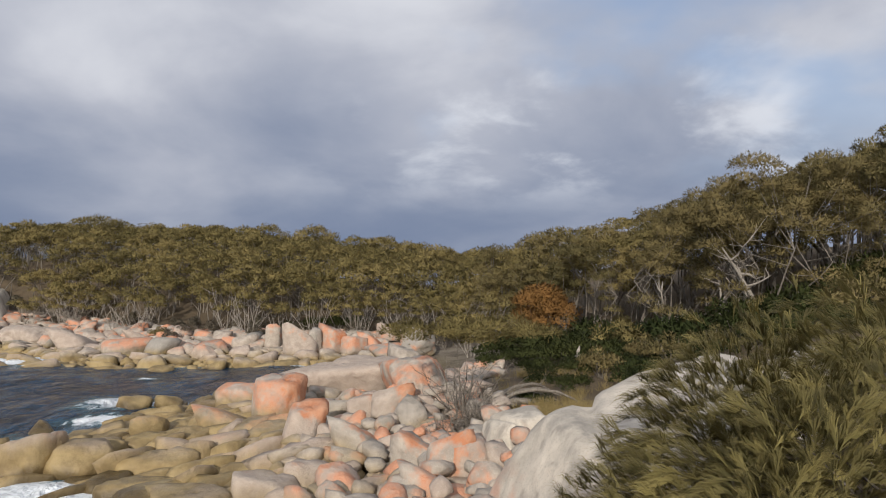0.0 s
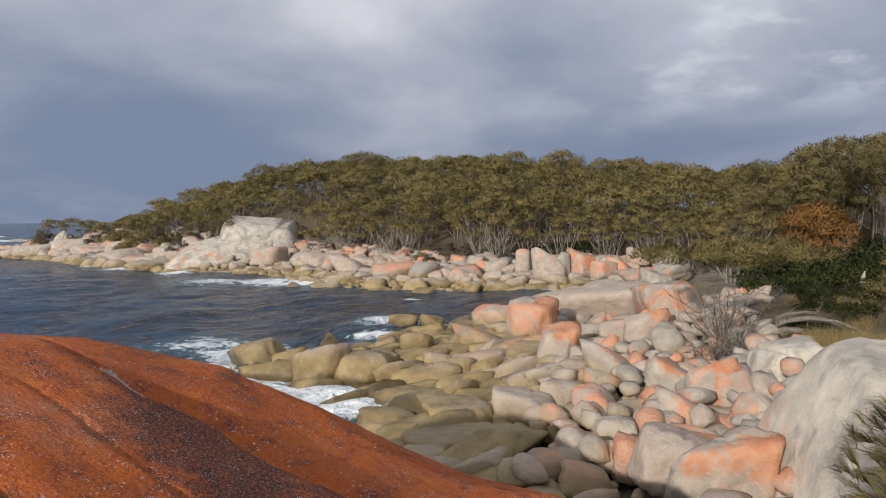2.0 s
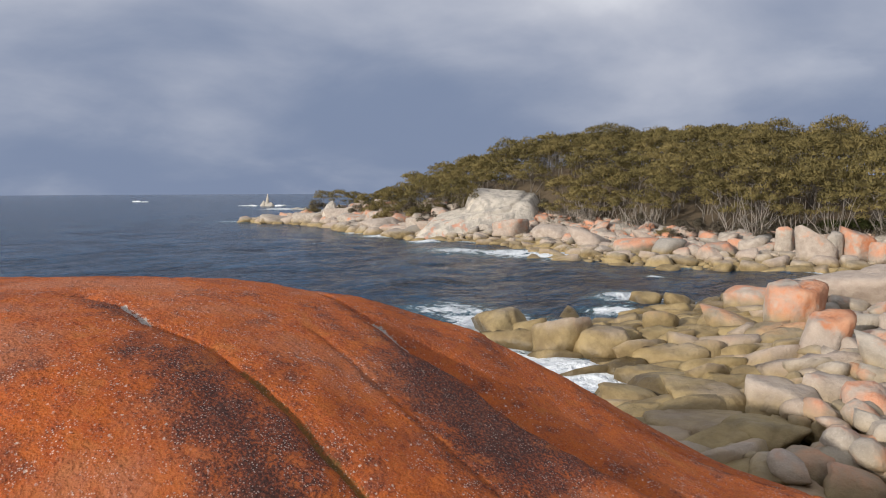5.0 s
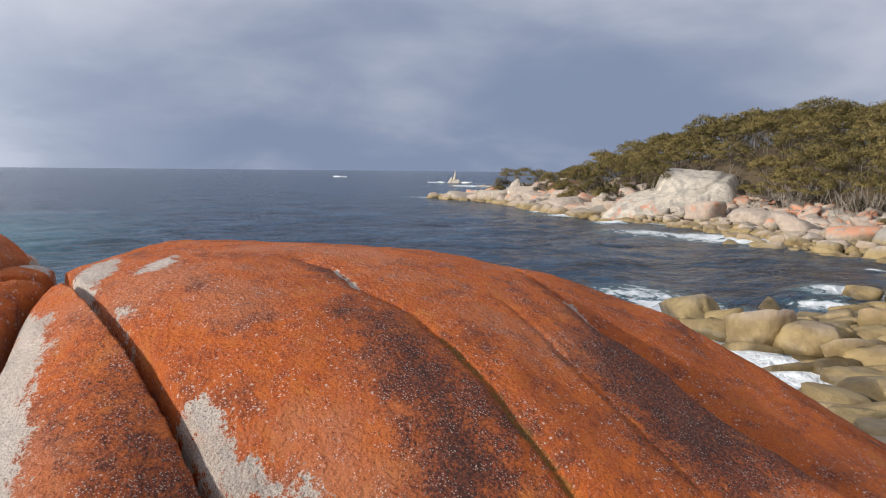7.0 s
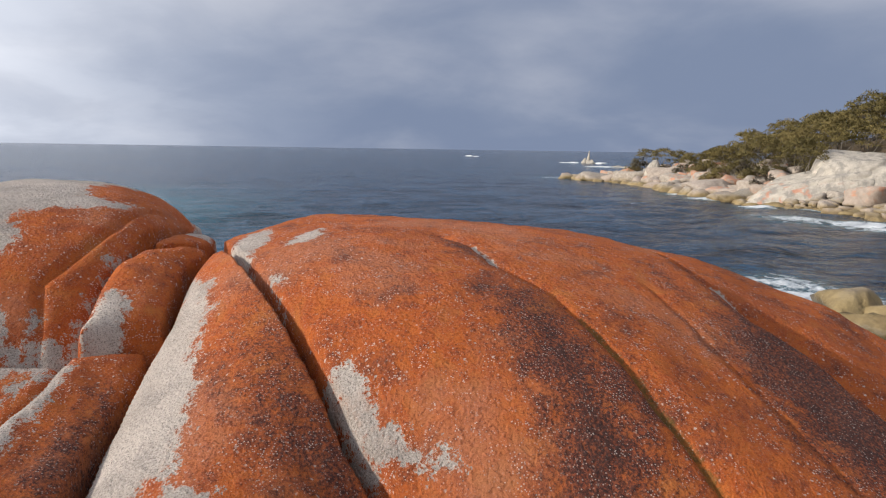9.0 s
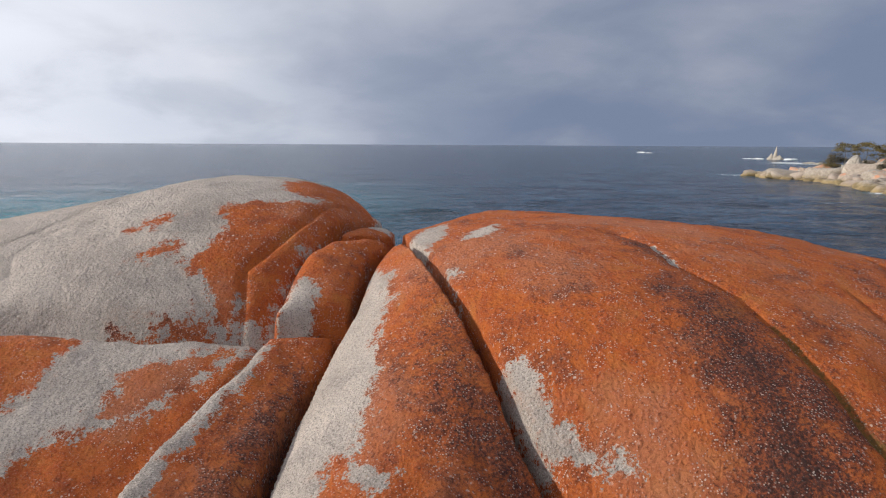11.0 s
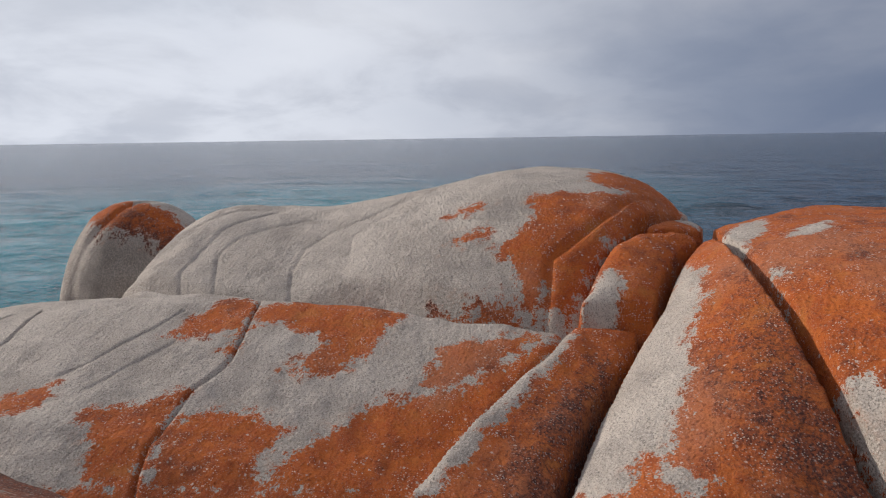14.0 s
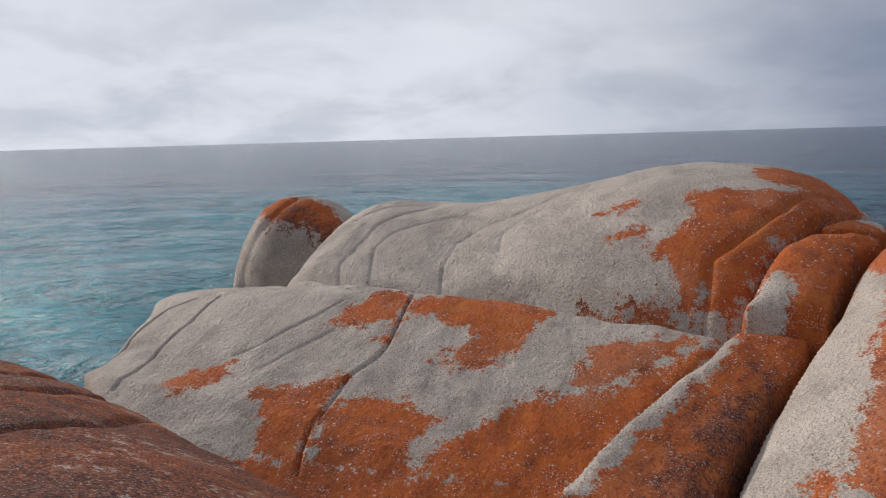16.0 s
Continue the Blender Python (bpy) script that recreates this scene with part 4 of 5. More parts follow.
def joined(name, spots):
    """Many boulders too far or too small to pick apart, as one mesh."""
    verts, faces, base = [], [], 0
    cache = {}
    for mesh, m in spots:
        if mesh.name not in cache:
            v = np.empty(len(mesh.vertices) * 3)
            mesh.vertices.foreach_get("co", v)
            f = np.empty(len(mesh.polygons) * 3, int)
            mesh.polygons.foreach_get("vertices", f)
            cache[mesh.name] = np.c_[v.reshape(-1, 3), np.ones(len(v) // 3)], f.reshape(-1, 3)
        v, f = cache[mesh.name]
        verts.append((v @ np.array(m).T)[:, :3])
        faces.append(f + base)
        base += len(v)
    return mesh_of(name, np.concatenate(verts), np.concatenate(faces))


taken = []


def scatter(count, low, high, region, seed=1, gap=0.62, flat=0.62, tries=40, shapes=ROUND, grain=None):
    """Packed boulders in a stretch of the shore: x and y from and to, and how far from the water."""
    rnd = random.Random(seed)
    spots, pts = [], [(rnd.uniform(region[0], region[1]), rnd.uniform(region[2], region[3]), low + (high - low) * rnd.random() ** 2.2) for _ in range(count * tries)]
    depth = inland(np.array([p[0] for p in pts]), np.array([p[1] for p in pts]))
    pts = sorted((p for p, d in zip(pts, depth) if region[4] < d < region[5]), key=lambda p: -round(p[2] * 2))
    for x, y, size in pts:
        if len(spots) >= count:
            break
        if any(abs(x - a) < 4 and (x - a) ** 2 + (y - b) ** 2 < (gap * 0.5 * (size + s)) ** 2 for a, b, s in taken):
            continue
        taken.append((x, y, size))
        high_ = size * rnd.uniform(flat * 0.75, flat * 1.3)
        if grain is None:
            turn, long, across, dip = rnd.uniform(0, 360), rnd.uniform(0.95, 1.45), rnd.uniform(0.75, 1.1), rnd.uniform(-10, 10)
        else:
            turn, long, across, dip = rnd.gauss(grain, 12), rnd.uniform(1.2, 2.0), rnd.uniform(0.6, 0.9), rnd.uniform(-16, 2)
        m = pose(x, y, float(land_height(x, y)) + high_ * 0.18, rnd.uniform(-14, 14), dip, turn)
        spots.append((shapes[rnd.randrange(len(shapes))], m @ Matrix.Diagonal((size * long, size * across, high_, 1)), x, y, high_))
    return spots


def key(*row):
    made = boulder(*row)
    taken.append((row[0], row[1], 0.5 * (row[2] + row[3]) * 0.9))
    return made


# The large and telling boulders of the near shore and of the cove.
key(-16.6, 25.1, 2.34, 2.81, 1.99, 34, -5, BIG, 0)
key(-15.3, 24.7, 1.34, 1.34, 1.31, 32, -1, ROUND, 3)
key(-16.5, 30.8, 1.28, 1.28, 1.41, 28, 3, ROUND, 5)
key(-13.2, 23.9, 2.40, 2.16, 1.85, 29, -4, BIG, 1)
key(-11.7, 24.0, 2.10, 2.10, 1.50, 26, 0, ROUND, 7)
key(-15.1, 36.4, 1.68, 1.68, 1.62, 22, 4, ROUND, 1)
key(-13.3, 36.6, 1.42, 1.42, 1.24, 20, -3, ROUND, 2)
key(-10.9, 28.0, 1.62, 1.46, 1.60, 21, 1, BLOCKS, 0)
key(-13.8, 29.3, 1.79, 1.79, 1.14, 25, 5, ROUND, 4)
key(-12.8, 29.2, 1.42, 1.42, 1.51, 23, -2, ROUND, 6)
key(-8.9, 25.1, 1.39, 1.67, 1.11, 19, 2, ROUND, 8)
key(-9.1, 29.2, 1.49, 1.94, 1.30, 17, -5, ROUND, 9)
key(-10.0, 30.0, 1.01, 1.01, 0.94, 18, -1, ROUND, 10)
key(-6.2, 28.6, 2.12, 1.90, 2.73, 12, 3, FACED, 0)
key(-8.9, 34.3, 3.04, 3.04, 1.88, 14, -4, BIG, 3)
key(-7.9, 28.2, 2.20, 2.20, 1.32, 15, 0, ROUND, 0)
key(-6.7, 26.6, 1.72, 2.06, 1.09, 14, 4, ROUND, 11)
key(-7.7, 25.3, 1.87, 1.87, 0.94, 17, -3, ROUND, 3)
key(-3.8, 34.5, 4.39, 3.95, 2.36, 6, 1, BIG, 4)
key(-4.3, 23.9, 1.54, 1.38, 2.00, 10, 5, FACED, 1)
key(-4.8, 32.1, 1.54, 1.54, 1.06, 8, -2, ROUND, 2)
key(-3.5, 24.1, 1.27, 1.27, 1.06, 8, 2, ROUND, 0)
key(-2.7, 27.9, 1.55, 1.55, 1.33, 5, -5, ROUND, 6)
key(-3.7, 28.0, 1.34, 1.34, 1.11, 7, -1, ROUND, 9)
key(-0.7, 30.6, 2.84, 3.12, 2.65, 1, 3, BIG, 0)
key(-1.7, 27.5, 1.52, 1.52, 1.42, 3, -4, ROUND, 3)
key(-0.8, 25.7, 1.30, 1.30, 1.24, 1, 0, ROUND, 5)
key(-3.5, 19.6, 1.33, 1.33, 1.28, 10, 4, ROUND, 1)
key(-2.4, 18.2, 1.23, 1.23, 1.41, 7, -3, ROUND, 4)
key(-1.7, 15.9, 1.01, 1.01, 1.08, 5, 1, ROUND, 7)
key(-2.0, 13.8, 1.04, 1.04, 0.79, 7, 5, ROUND, 8)
key(-2.9, 14.4, 1.31, 1.31, 0.91, 11, -2, ROUND, 10)
key(-0.4, 13.9, 1.9, 1.6, 1.5, 40, 8, BIG, 3)
key(0.75, 13.2, 1.3, 1.2, 1.6, -4, -5, BIG, 4)
key(-2.3, 22.2, 1.48, 1.48, 1.32, 5, -1, ROUND, 0)
key(-0.6, 20.3, 1.32, 1.32, 1.35, 1, 3, BLOCKS, 1)
key(0.3, 18.6, 1.13, 1.13, 1.56, -2, -4, ROUND, 3)
key(0.9, 18.7, 1.28, 1.28, 1.54, -4, 0, ROUND, 6)
key(-0.8, 17.3, 0.84, 0.84, 1.05, 2, 4, ROUND, 9)
key(-0.2, 17.2, 1.04, 1.04, 0.95, -0, -3, ROUND, 0)
key(-3.8, 17.1, 0.79, 0.79, 0.55, 12, 1, ROUND, 2)
key(-3.0, 16.9, 0.86, 0.86, 0.55, 9, 5, ROUND, 5)
key(-4.2, 18.6, 1.81, 1.99, 1.20, 12, -2, BIG, 2)
key(-5.9, 18.6, 2.29, 2.29, 0.97, 17, 2, BIG, 0)
key(-7.9, 20.5, 2.25, 2.25, 0.84, 21, -5, ROUND, 7)
key(-5.7, 16.4, 2.32, 2.32, 0.85, 19, -1, BIG, 1)
key(-8.2, 18.8, 1.95, 1.95, 0.97, 23, 3, ROUND, 8)
key(-4.2, 16.2, 1.73, 1.73, 0.94, 14, -4, BIG, 3)
key(-2.4, 15.5, 1.14, 1.14, 0.77, 8, 0, ROUND, 11)
key(-1.1, 14.3, 0.93, 0.93, 1.13, 3, 4, ROUND, 2)
key(-2.9, 43.4, 2.06, 2.06, 2.15, 3, -3, BLOCKS, 2)
key(-1.9, 50.9, 2.02, 2.02, 2.25, 2, 1, BLOCKS, 3)
key(-1.1, 58.9, 3.24, 3.24, 2.79, 1, 5, BIG, 2)
key(-3.4, 58.8, 4.14, 4.14, 1.93, 3, -2, BIG, 0)
key(-14.1, 63.7, 1.66, 1.50, 2.71, 12, 2, BLOCKS, 0)
key(-11.6, 61.2, 2.37, 2.13, 3.43, 11, -5, BLOCKS, 1)
key(-10.1, 61.7, 1.10, 1.10, 3.19, 9, -1, BLOCKS, 2)
key(-8.6, 62.5, 2.20, 2.20, 2.80, 8, 3, BLOCKS, 3)
key(-6.8, 61.8, 2.26, 2.26, 2.22, 6, -4, BLOCKS, 4)
key(-5.3, 62.8, 2.00, 2.00, 1.65, 5, 0, ROUND, 0)
key(-4.3, 67.6, 1.94, 1.94, 1.87, 3, 4, BLOCKS, 1)
key(-16.9, 63.7, 2.09, 2.09, 1.44, 15, -3, ROUND, 3)
key(-40.2, 71.6, 5.77, 5.77, 2.71, 29, 1, BIG, 3)
key(-47.8, 73.9, 4.8, 4.4, 2.7, 33, 0, BIG, 1)
key(-63.1, 79.2, 2.89, 2.89, 2.41, 39, -2, ROUND, 4)
key(-64.4, 76.4, 4.73, 4.73, 2.55, 40, 2, BIG, 1)
key(-96.4, 92.7, 8.5, 6.2, 2.9, 47, -5, BIG, 2)
key(-105.0, 92.0, 9.4, 5.8, 2.6, 30, 4, BIG, 1)
key(-90.5, 88.0, 5.2, 4.8, 2.7, 20, 2, BIG, 3)
key(-114.7, 91.2, 7.5, 6.0, 2.25, 51, 3, ROUND, 2)
key(-73.3, 78.2, 7.54, 7.54, 2.96, 43, -4, BIG, 0)
key(-32.4, 64.8, 3.43, 3.43, 1.96, 27, 0, ROUND, 0)
key(-26.2, 60.7, 3.64, 3.64, 1.61, 23, 4, ROUND, 3)
key(-32.9, 54.8, 1.73, 1.73, 1.39, 31, -3, ROUND, 5)
key(-18.8, 61.5, 3.04, 3.04, 1.74, 17, 1, ROUND, 6)
key(-22.8, 60.6, 2.56, 2.56, 1.97, 21, 5, ROUND, 9)

# Thick orange lichen covers one side of some of them.
for x, y, way in [(-6.2, 28.6, (0.9, -0.1, 0.5)), (-4.3, 23.9, (0.5, 0.1, 1.1)), (-2.7, 27.9, (0.3, 0, 0.9)), (-1.7, 27.5, (0.6, -0.4, 0.3)), (-2.3, 22.2, (0.6, 0, 0.7)), (-0.6, 20.3, (0.4, -0.2, 0.8)),
                  (0.3, 18.6, (0.8, 0.1, 0.5)), (0.9, 18.7, (-0.6, -0.4, 0.5)), (-0.4, 13.9, (1.0, -0.4, 0.3)), (0.75, 13.2, (0.2, -0.7, 0.4)), (-0.2, 17.2, (0.8, 0, 0.2)), (-3.4, 58.8, (0.5, -0.5, 0.3)), (-8.6, 62.5, (0.6, -0.5, 0.3))]:
    for ob in [o for o in bpy.data.objects if o.name.startswith("boulder") and (o.location.x - x) ** 2 + (o.location.y - y) ** 2 < 0.01]:
        ob.data = ob.data.copy()
        side = np.array([v.co[:] for v in ob.data.vertices]) @ np.array(way)
        layer(ob.data, "crust", np.clip(side * 2.4 - 0.2, -0.9, 1.1))

# The great bare slab of the headland, its apron, the low slabs of the point and the pale slabs beside the bush.
def granite_slab(seed, spot, size, turn, planes, worn=12.0, cracks=3, label="large bare pale granite slab streaked with grey"):
    mesh = faceted(seed, planes, 5, worn, 0.035, cracks)
    mesh.name, mesh.materials[0] = "granite_slab", CLIFF
    slab = new("granite_slab", mesh)
    slab.matrix_world = pose(*spot, 0, 0, turn) @ Matrix.Diagonal((*size, 1))
    tagged(slab, label, "rock slab", "large slabs along the shore")
    taken.append((spot[0], spot[1], 0.8 * min(size[0], size[1])))


BASE = (0, 0, -1, 0.5)
granite_slab(120, (-53.8, 80.5, 3.0), (11.0, 9, 6.9), 33, [BASE, (0.1, -0.25, 1, 0.4), (-1, -0.15, 0.25, 0.42), (1, -0.2, 0.3, 0.48), (0.1, -1, 0.75, 0.42), (-0.3, -1, 0.25, 0.44), (0, 1, 0, 0.5), (-0.8, -0.6, 0.9, 0.5)], 9.0)
granite_slab(121, (-54.6, 77.0, 1.6), (14, 8, 6.0), 33, [BASE, (-0.55, -0.3, 1, 0.3), (-1, 0, 0.3, 0.5), (1, 0, 0.4, 0.46), (0, -1, 0.5, 0.4), (0.3, -1, 0.9, 0.42), (0, 1, 0, 0.5)])
granite_slab(122, (-100.3, 92.3, 2.9), (2.8, 2.6, 3.2), 38, [BASE, (-0.3, -0.1, 1, 0.46), (-1, 0, 0.4, 0.4), (1, 0, 0.3, 0.4), (0, -1, 0.4, 0.4), (0, 1, 0, 0.5), (-0.5, -0.8, 1.2, 0.42)], 5.0)
granite_slab(124, (3.75, 13.0, 2.35), (5.6, 5.6, 4.5), 0, [BASE, (-0.3, -0.2, 1, 0.37), (-1, -0.35, 0.4, 0.36), (-0.5, -1, 0.35, 0.4), (1, 0, 0.2, 0.5), (0, 1, 0.2, 0.45), (-0.6, 0.8, 0.5, 0.42), (-0.9, -0.75, 0.5, 0.4)], 20.0, 1, "pale sloping granite slab partly hidden by a bush")
granite_slab(125, (6.6, 15.8, 2.3), (4.4, 4.6, 4.6), -20, [BASE, (-0.45, -0.2, 1, 0.34), (-1, -0.2, 0.6, 0.4), (0, -1, 0.6, 0.42), (1, 0, 0.2, 0.5), (0, 1, 0.2, 0.45)], 12.0, 3, "pale sloping granite slab partly hidden by a bush")
granite_slab(126, (2.3, 20.2, 1.7), (2.0, 1.9, 2.3), 10, [BASE, (-0.2, -0.1, 1, 0.42), (-1, 0, 0.2, 0.45), (0, -1, 0.2, 0.42), (1, 0, 0.2, 0.45), (0, 1, 0.2, 0.45), (-0.7, -0.7, 0.4, 0.46)], 9.0, 1, "grey weathered boulder with a flat face")

near = scatter(150, 0.6, 1.35, (-16, -3.5, 12, 34, -0.6, 7.5), seed=12, gap=0.52, flat=0.74, grain=38, shapes=RIBS_WET)
near += scatter(150, 0.5, 1.15, (-16, 4, 9, 46, -0.6, 13.5), seed=2, gap=0.52)
near += scatter(620, 0.28, 0.8, (-16, 4, 9, 42, -0.4, 13), seed=3, gap=0.6, shapes=SMALL)
far = scatter(210, 0.7, 1.9, (-62, -4, 52, 84, -0.9, 13), seed=4, gap=0.56)
far += scatter(170, 1.2, 3.4, (-130, -58, 62, 104, -0.9, 13), seed=5, gap=0.52)
far += scatter(760, 0.4, 1.0, (-62, -4, 52, 84, -0.5, 14), seed=6, gap=0.6, shapes=SMALL)
# A second layer of smaller boulders lies in the hollows of the pile.
rnd = random.Random(17)
for _ in range(190):
    x, y, size = rnd.uniform(-4.6, 2.6), rnd.uniform(13.5, 31), rnd.uniform(0.4, 0.85)
    if inland(x, y) > 4.5:
        high = size * rnd.uniform(0.6, 0.95)
        m = pose(x, y, float(land_height(x, y)) + rnd.uniform(0.3, 0.62), rnd.uniform(-25, 25), rnd.uniform(-25, 25), rnd.uniform(0, 360))
        near.append((SMALL[rnd.randrange(12)], m @ Matrix.Diagonal((size * rnd.uniform(0.95, 1.4), size, high, 1)), x, y, high))
near.sort(key=lambda s: math.hypot(s[2], s[3]) / s[4])
for mesh, m, x, y, high in near[:165]:
    ob = new("boulder", mesh)
    ob.matrix_world = m
    tagged(ob, WET if land_height(x, y) + high < 1.0 else DRY, "boulder", "boulders along the shore")
tagged(part("boulder_rubble", joined("boulder_rubble", [s[:2] for s in near[165:]]), GRANITE), "small granite boulders packed between the large ones", "boulders", kind="stuff")
far.sort(key=lambda s: math.hypot(s[2], s[3]) / s[4])
for mesh, m, x, y, high in far[:55]:
    ob = new("boulder", mesh)
    ob.matrix_world = m
    tagged(ob, WET if land_height(x, y) + high < 1.0 else DRY, "boulder", "boulders along the shore")
tagged(part("shore_boulders", joined("shore_boulders", [s[:2] for s in far[55:]]), GRANITE), "granite boulders along the far shore, tinged orange", "boulders", kind="stuff")

# ---- trees and scrub ----
def tube(path, radii, sides=6):
    """A tapered stem along a line of points."""
    path = [Vector(p) for p in path]
    verts, faces = [], []
    for n, (p, r) in enumerate(zip(path, radii)):
        ahead = (path[min(n + 1, len(path) - 1)] - path[max(n - 1, 0)]).normalized()
        side = ahead.orthogonal().normalized()
        other = ahead.cross(side)
        for k in range(sides):
            a = math.tau * k / sides
            verts.append(p + (side * math.cos(a) + other * math.sin(a)) * r)
    for n in range(len(path) - 1):
        for k in range(sides):
            a, b = n * sides + k, n * sides + (k + 1) % sides
            faces.append((a, b, b + sides, a + sides))
    return [v[:] for v in verts], faces


def gather(pieces):
    verts, faces = [], []
    for v, f in pieces:
        base = len(verts)
        verts += v
        faces += [tuple(i + base for i in face) for face in f]
    return verts, faces


def limb(rnd, start, way, length, thick, bends=4, wander=0.25, droop=0.0):
    path, radii, p, d = [Vector(start)], [thick], Vector(start), Vector(way).normalized()
    for n in range(bends):
        d = (d + Vector((rnd.gauss(0, wander), rnd.gauss(0, wander), rnd.gauss(0, wander * 0.6) - droop))).normalized()
        p = p + d * length / bends
        path.append(p.copy())
        radii.append(thick * (1 - 0.8 * (n + 1) / bends))
    return path, radii


def sprays(rng, centers, sizes, count, length, width, lift=0.35, flat=0.6):
    """Many small leaf sprays on the outside of soft clumps, shaded softly as one tuft: points, faces, normals."""
    n = len(centers) * count
    c, s = np.repeat(centers, count, 0), np.repeat(sizes, count)[:, None]
    d = rng.normal(size=(n, 3))
    d[:, 2] = np.abs(d[:, 2]) * 0.9 - 0.25
    d /= np.linalg.norm(d, axis=1, keepdims=True)
    lump = 1 + 0.22 * value_noise(d[:, :1] * 2 + c[:, :1], d[:, 1:2] * 2 + c[:, 1:2] + d[:, 2:], 0.8, 2, 15)
    p = c + d * s * [1, 1, flat] * rng.uniform(0.7, 1.04, (n, 1)) * lump
    # The sprays lie on the clump like shingles, lifted at the tip.
    along = np.cross(d, rng.normal(size=(n, 3)))
    along /= np.linalg.norm(along, axis=1, keepdims=True)
    along = along * 0.7 + d * 0.6 + [0, 0, lift] + rng.normal(size=(n, 3)) * 0.2
    along /= np.linalg.norm(along, axis=1, keepdims=True)
    across = np.cross(along, d + rng.normal(size=(n, 3)) * 0.25)
    across /= np.linalg.norm(across, axis=1, keepdims=True)
    # All faces look outwards.
    across *= np.where((np.cross(across, along) * d).sum(1) < 0, -1.0, 1.0)[:, None]
    long, wide = rng.uniform(0.6, 1.3, (n, 1)) * length, rng.uniform(0.6, 1.3, (n, 1)) * width
    verts = np.stack([p - across * wide * 0.5, p + across * wide * 0.5, p + along * long], 1).reshape(-1, 3)
    out = d + [0, 0, 0.15] + rng.normal(size=(n, 3)) * 0.12
    out /= np.linalg.norm(out, axis=1, keepdims=True)
    return verts, np.arange(3 * n).reshape(-1, 3), np.repeat(out, 3, 0)


def leaves(name, crown):
    verts, faces, normals = crown
    return mesh_of(name, verts, faces, True, normals)


def tree_meshes(seed, high, wide, stems=3, tufts=22, count=80, size=0.28, slim=0.45, bare=0.5, sag=0.55, tuft=0.15, thick=0.018):
    """Meshes of a tree's trunk (with a limb to each tuft) and of its umbrella crown. bare: the share of the height below the crown."""
    rnd, rng = random.Random(seed), np.random.default_rng(seed)
    pieces, centers, sizes, forks = [], [], [], []
    for n in range(stems):
        a = math.tau * (n + rnd.random()) / stems
        lean = Vector((math.cos(a) * 0.38, math.sin(a) * 0.38, 1))
        path, radii = limb(rnd, (math.cos(a) * 0.12, math.sin(a) * 0.12, -0.4), lean, high * (bare + 0.16), thick * high * rnd.uniform(0.7, 1.15), 6, 0.17)
        pieces.append(tube(path, [max(r, 0.4 * radii[0]) for r in radii]))
        forks += path[2:]
    turn = rnd.uniform(0, math.tau)
    for n in range(tufts):
        a, r = turn + n * 2.39996 + rnd.gauss(0, 0.25), math.sqrt((n + 0.5) / tufts) * wide * 0.5 * rnd.uniform(0.85, 1.08)
        fall = (r / (wide * 0.5)) ** 2
        z = high * (1 - (1 - bare) * (0.1 + sag * fall * rnd.uniform(0.6, 1.35) + 0.2 * rnd.random()))
        center = Vector((r * math.cos(a), r * math.sin(a), z))
        centers.append(center[:])
        sizes.append(wide * tuft * rnd.uniform(0.75, 1.25))
        root = min(forks, key=lambda f: (f - center).length + 0.8 * max(0, f.z - center.z + 0.5))
        mid = root.lerp(center, 0.5) + Vector((rnd.gauss(0, 0.14), rnd.gauss(0, 0.14), -0.12 * (center - root).length))
        t = thick * high * 0.3
        if n % 2:
            pieces.append(tube([root, mid, mid.lerp(center, 0.6), center], [t, t * 0.66, t * 0.42, t * 0.2], 3))
    crown = sprays(rng, np.array(centers), np.array(sizes), count, size, size * slim, 0.3, 0.62)
    return mesh_of("trunk", *gather(pieces)), leaves("crown", crown)


def tree_kind(meshes, foliage, wood, label):
    trunk, crown = meshes
    root = new("tree")
    part("trunk", trunk, wood, root)
    part("crown", crown, foliage, root)
    return tagged(root, label, "tree", "coastal trees on the headland")


FAR_KINDS = [tree_kind(tree_meshes(10 + n, 5.5 + 0.25 * n, 5.0 + 0.3 * n, 3, 30, 70, 0.29, 0.43, 0.48 + 0.05 * (n % 3), 0.75, 0.115), LEAF_OLIVE, BARK_GREY, "low olive-green coastal tree with a rounded layered crown") for n in range(6)]
NEAR_KINDS = [tree_kind(tree_meshes(30 + n, 9.0 + 0.5 * n, 6.0 + 0.4 * n, 4, 30, 200, 0.26, 0.34, 0.46 + 0.05 * (n % 2), 0.8, 0.14), (LEAF_OLIVE, LEAF_DEEP)[n % 2], BARK_GREY, "tall olive-green coastal tree with pale branching trunks") for n in range(4)]
HERO_KINDS = [tree_kind(tree_meshes(130 + n, 9.4 + 0.6 * n, 6.4, 3, 36, 300, 0.2, 0.3, 0.4, 0.95, 0.125, 0.0095), LEAF_DEEP, BARK_GREY, "tall olive-green coastal tree with pale branching trunks") for n in range(3)]


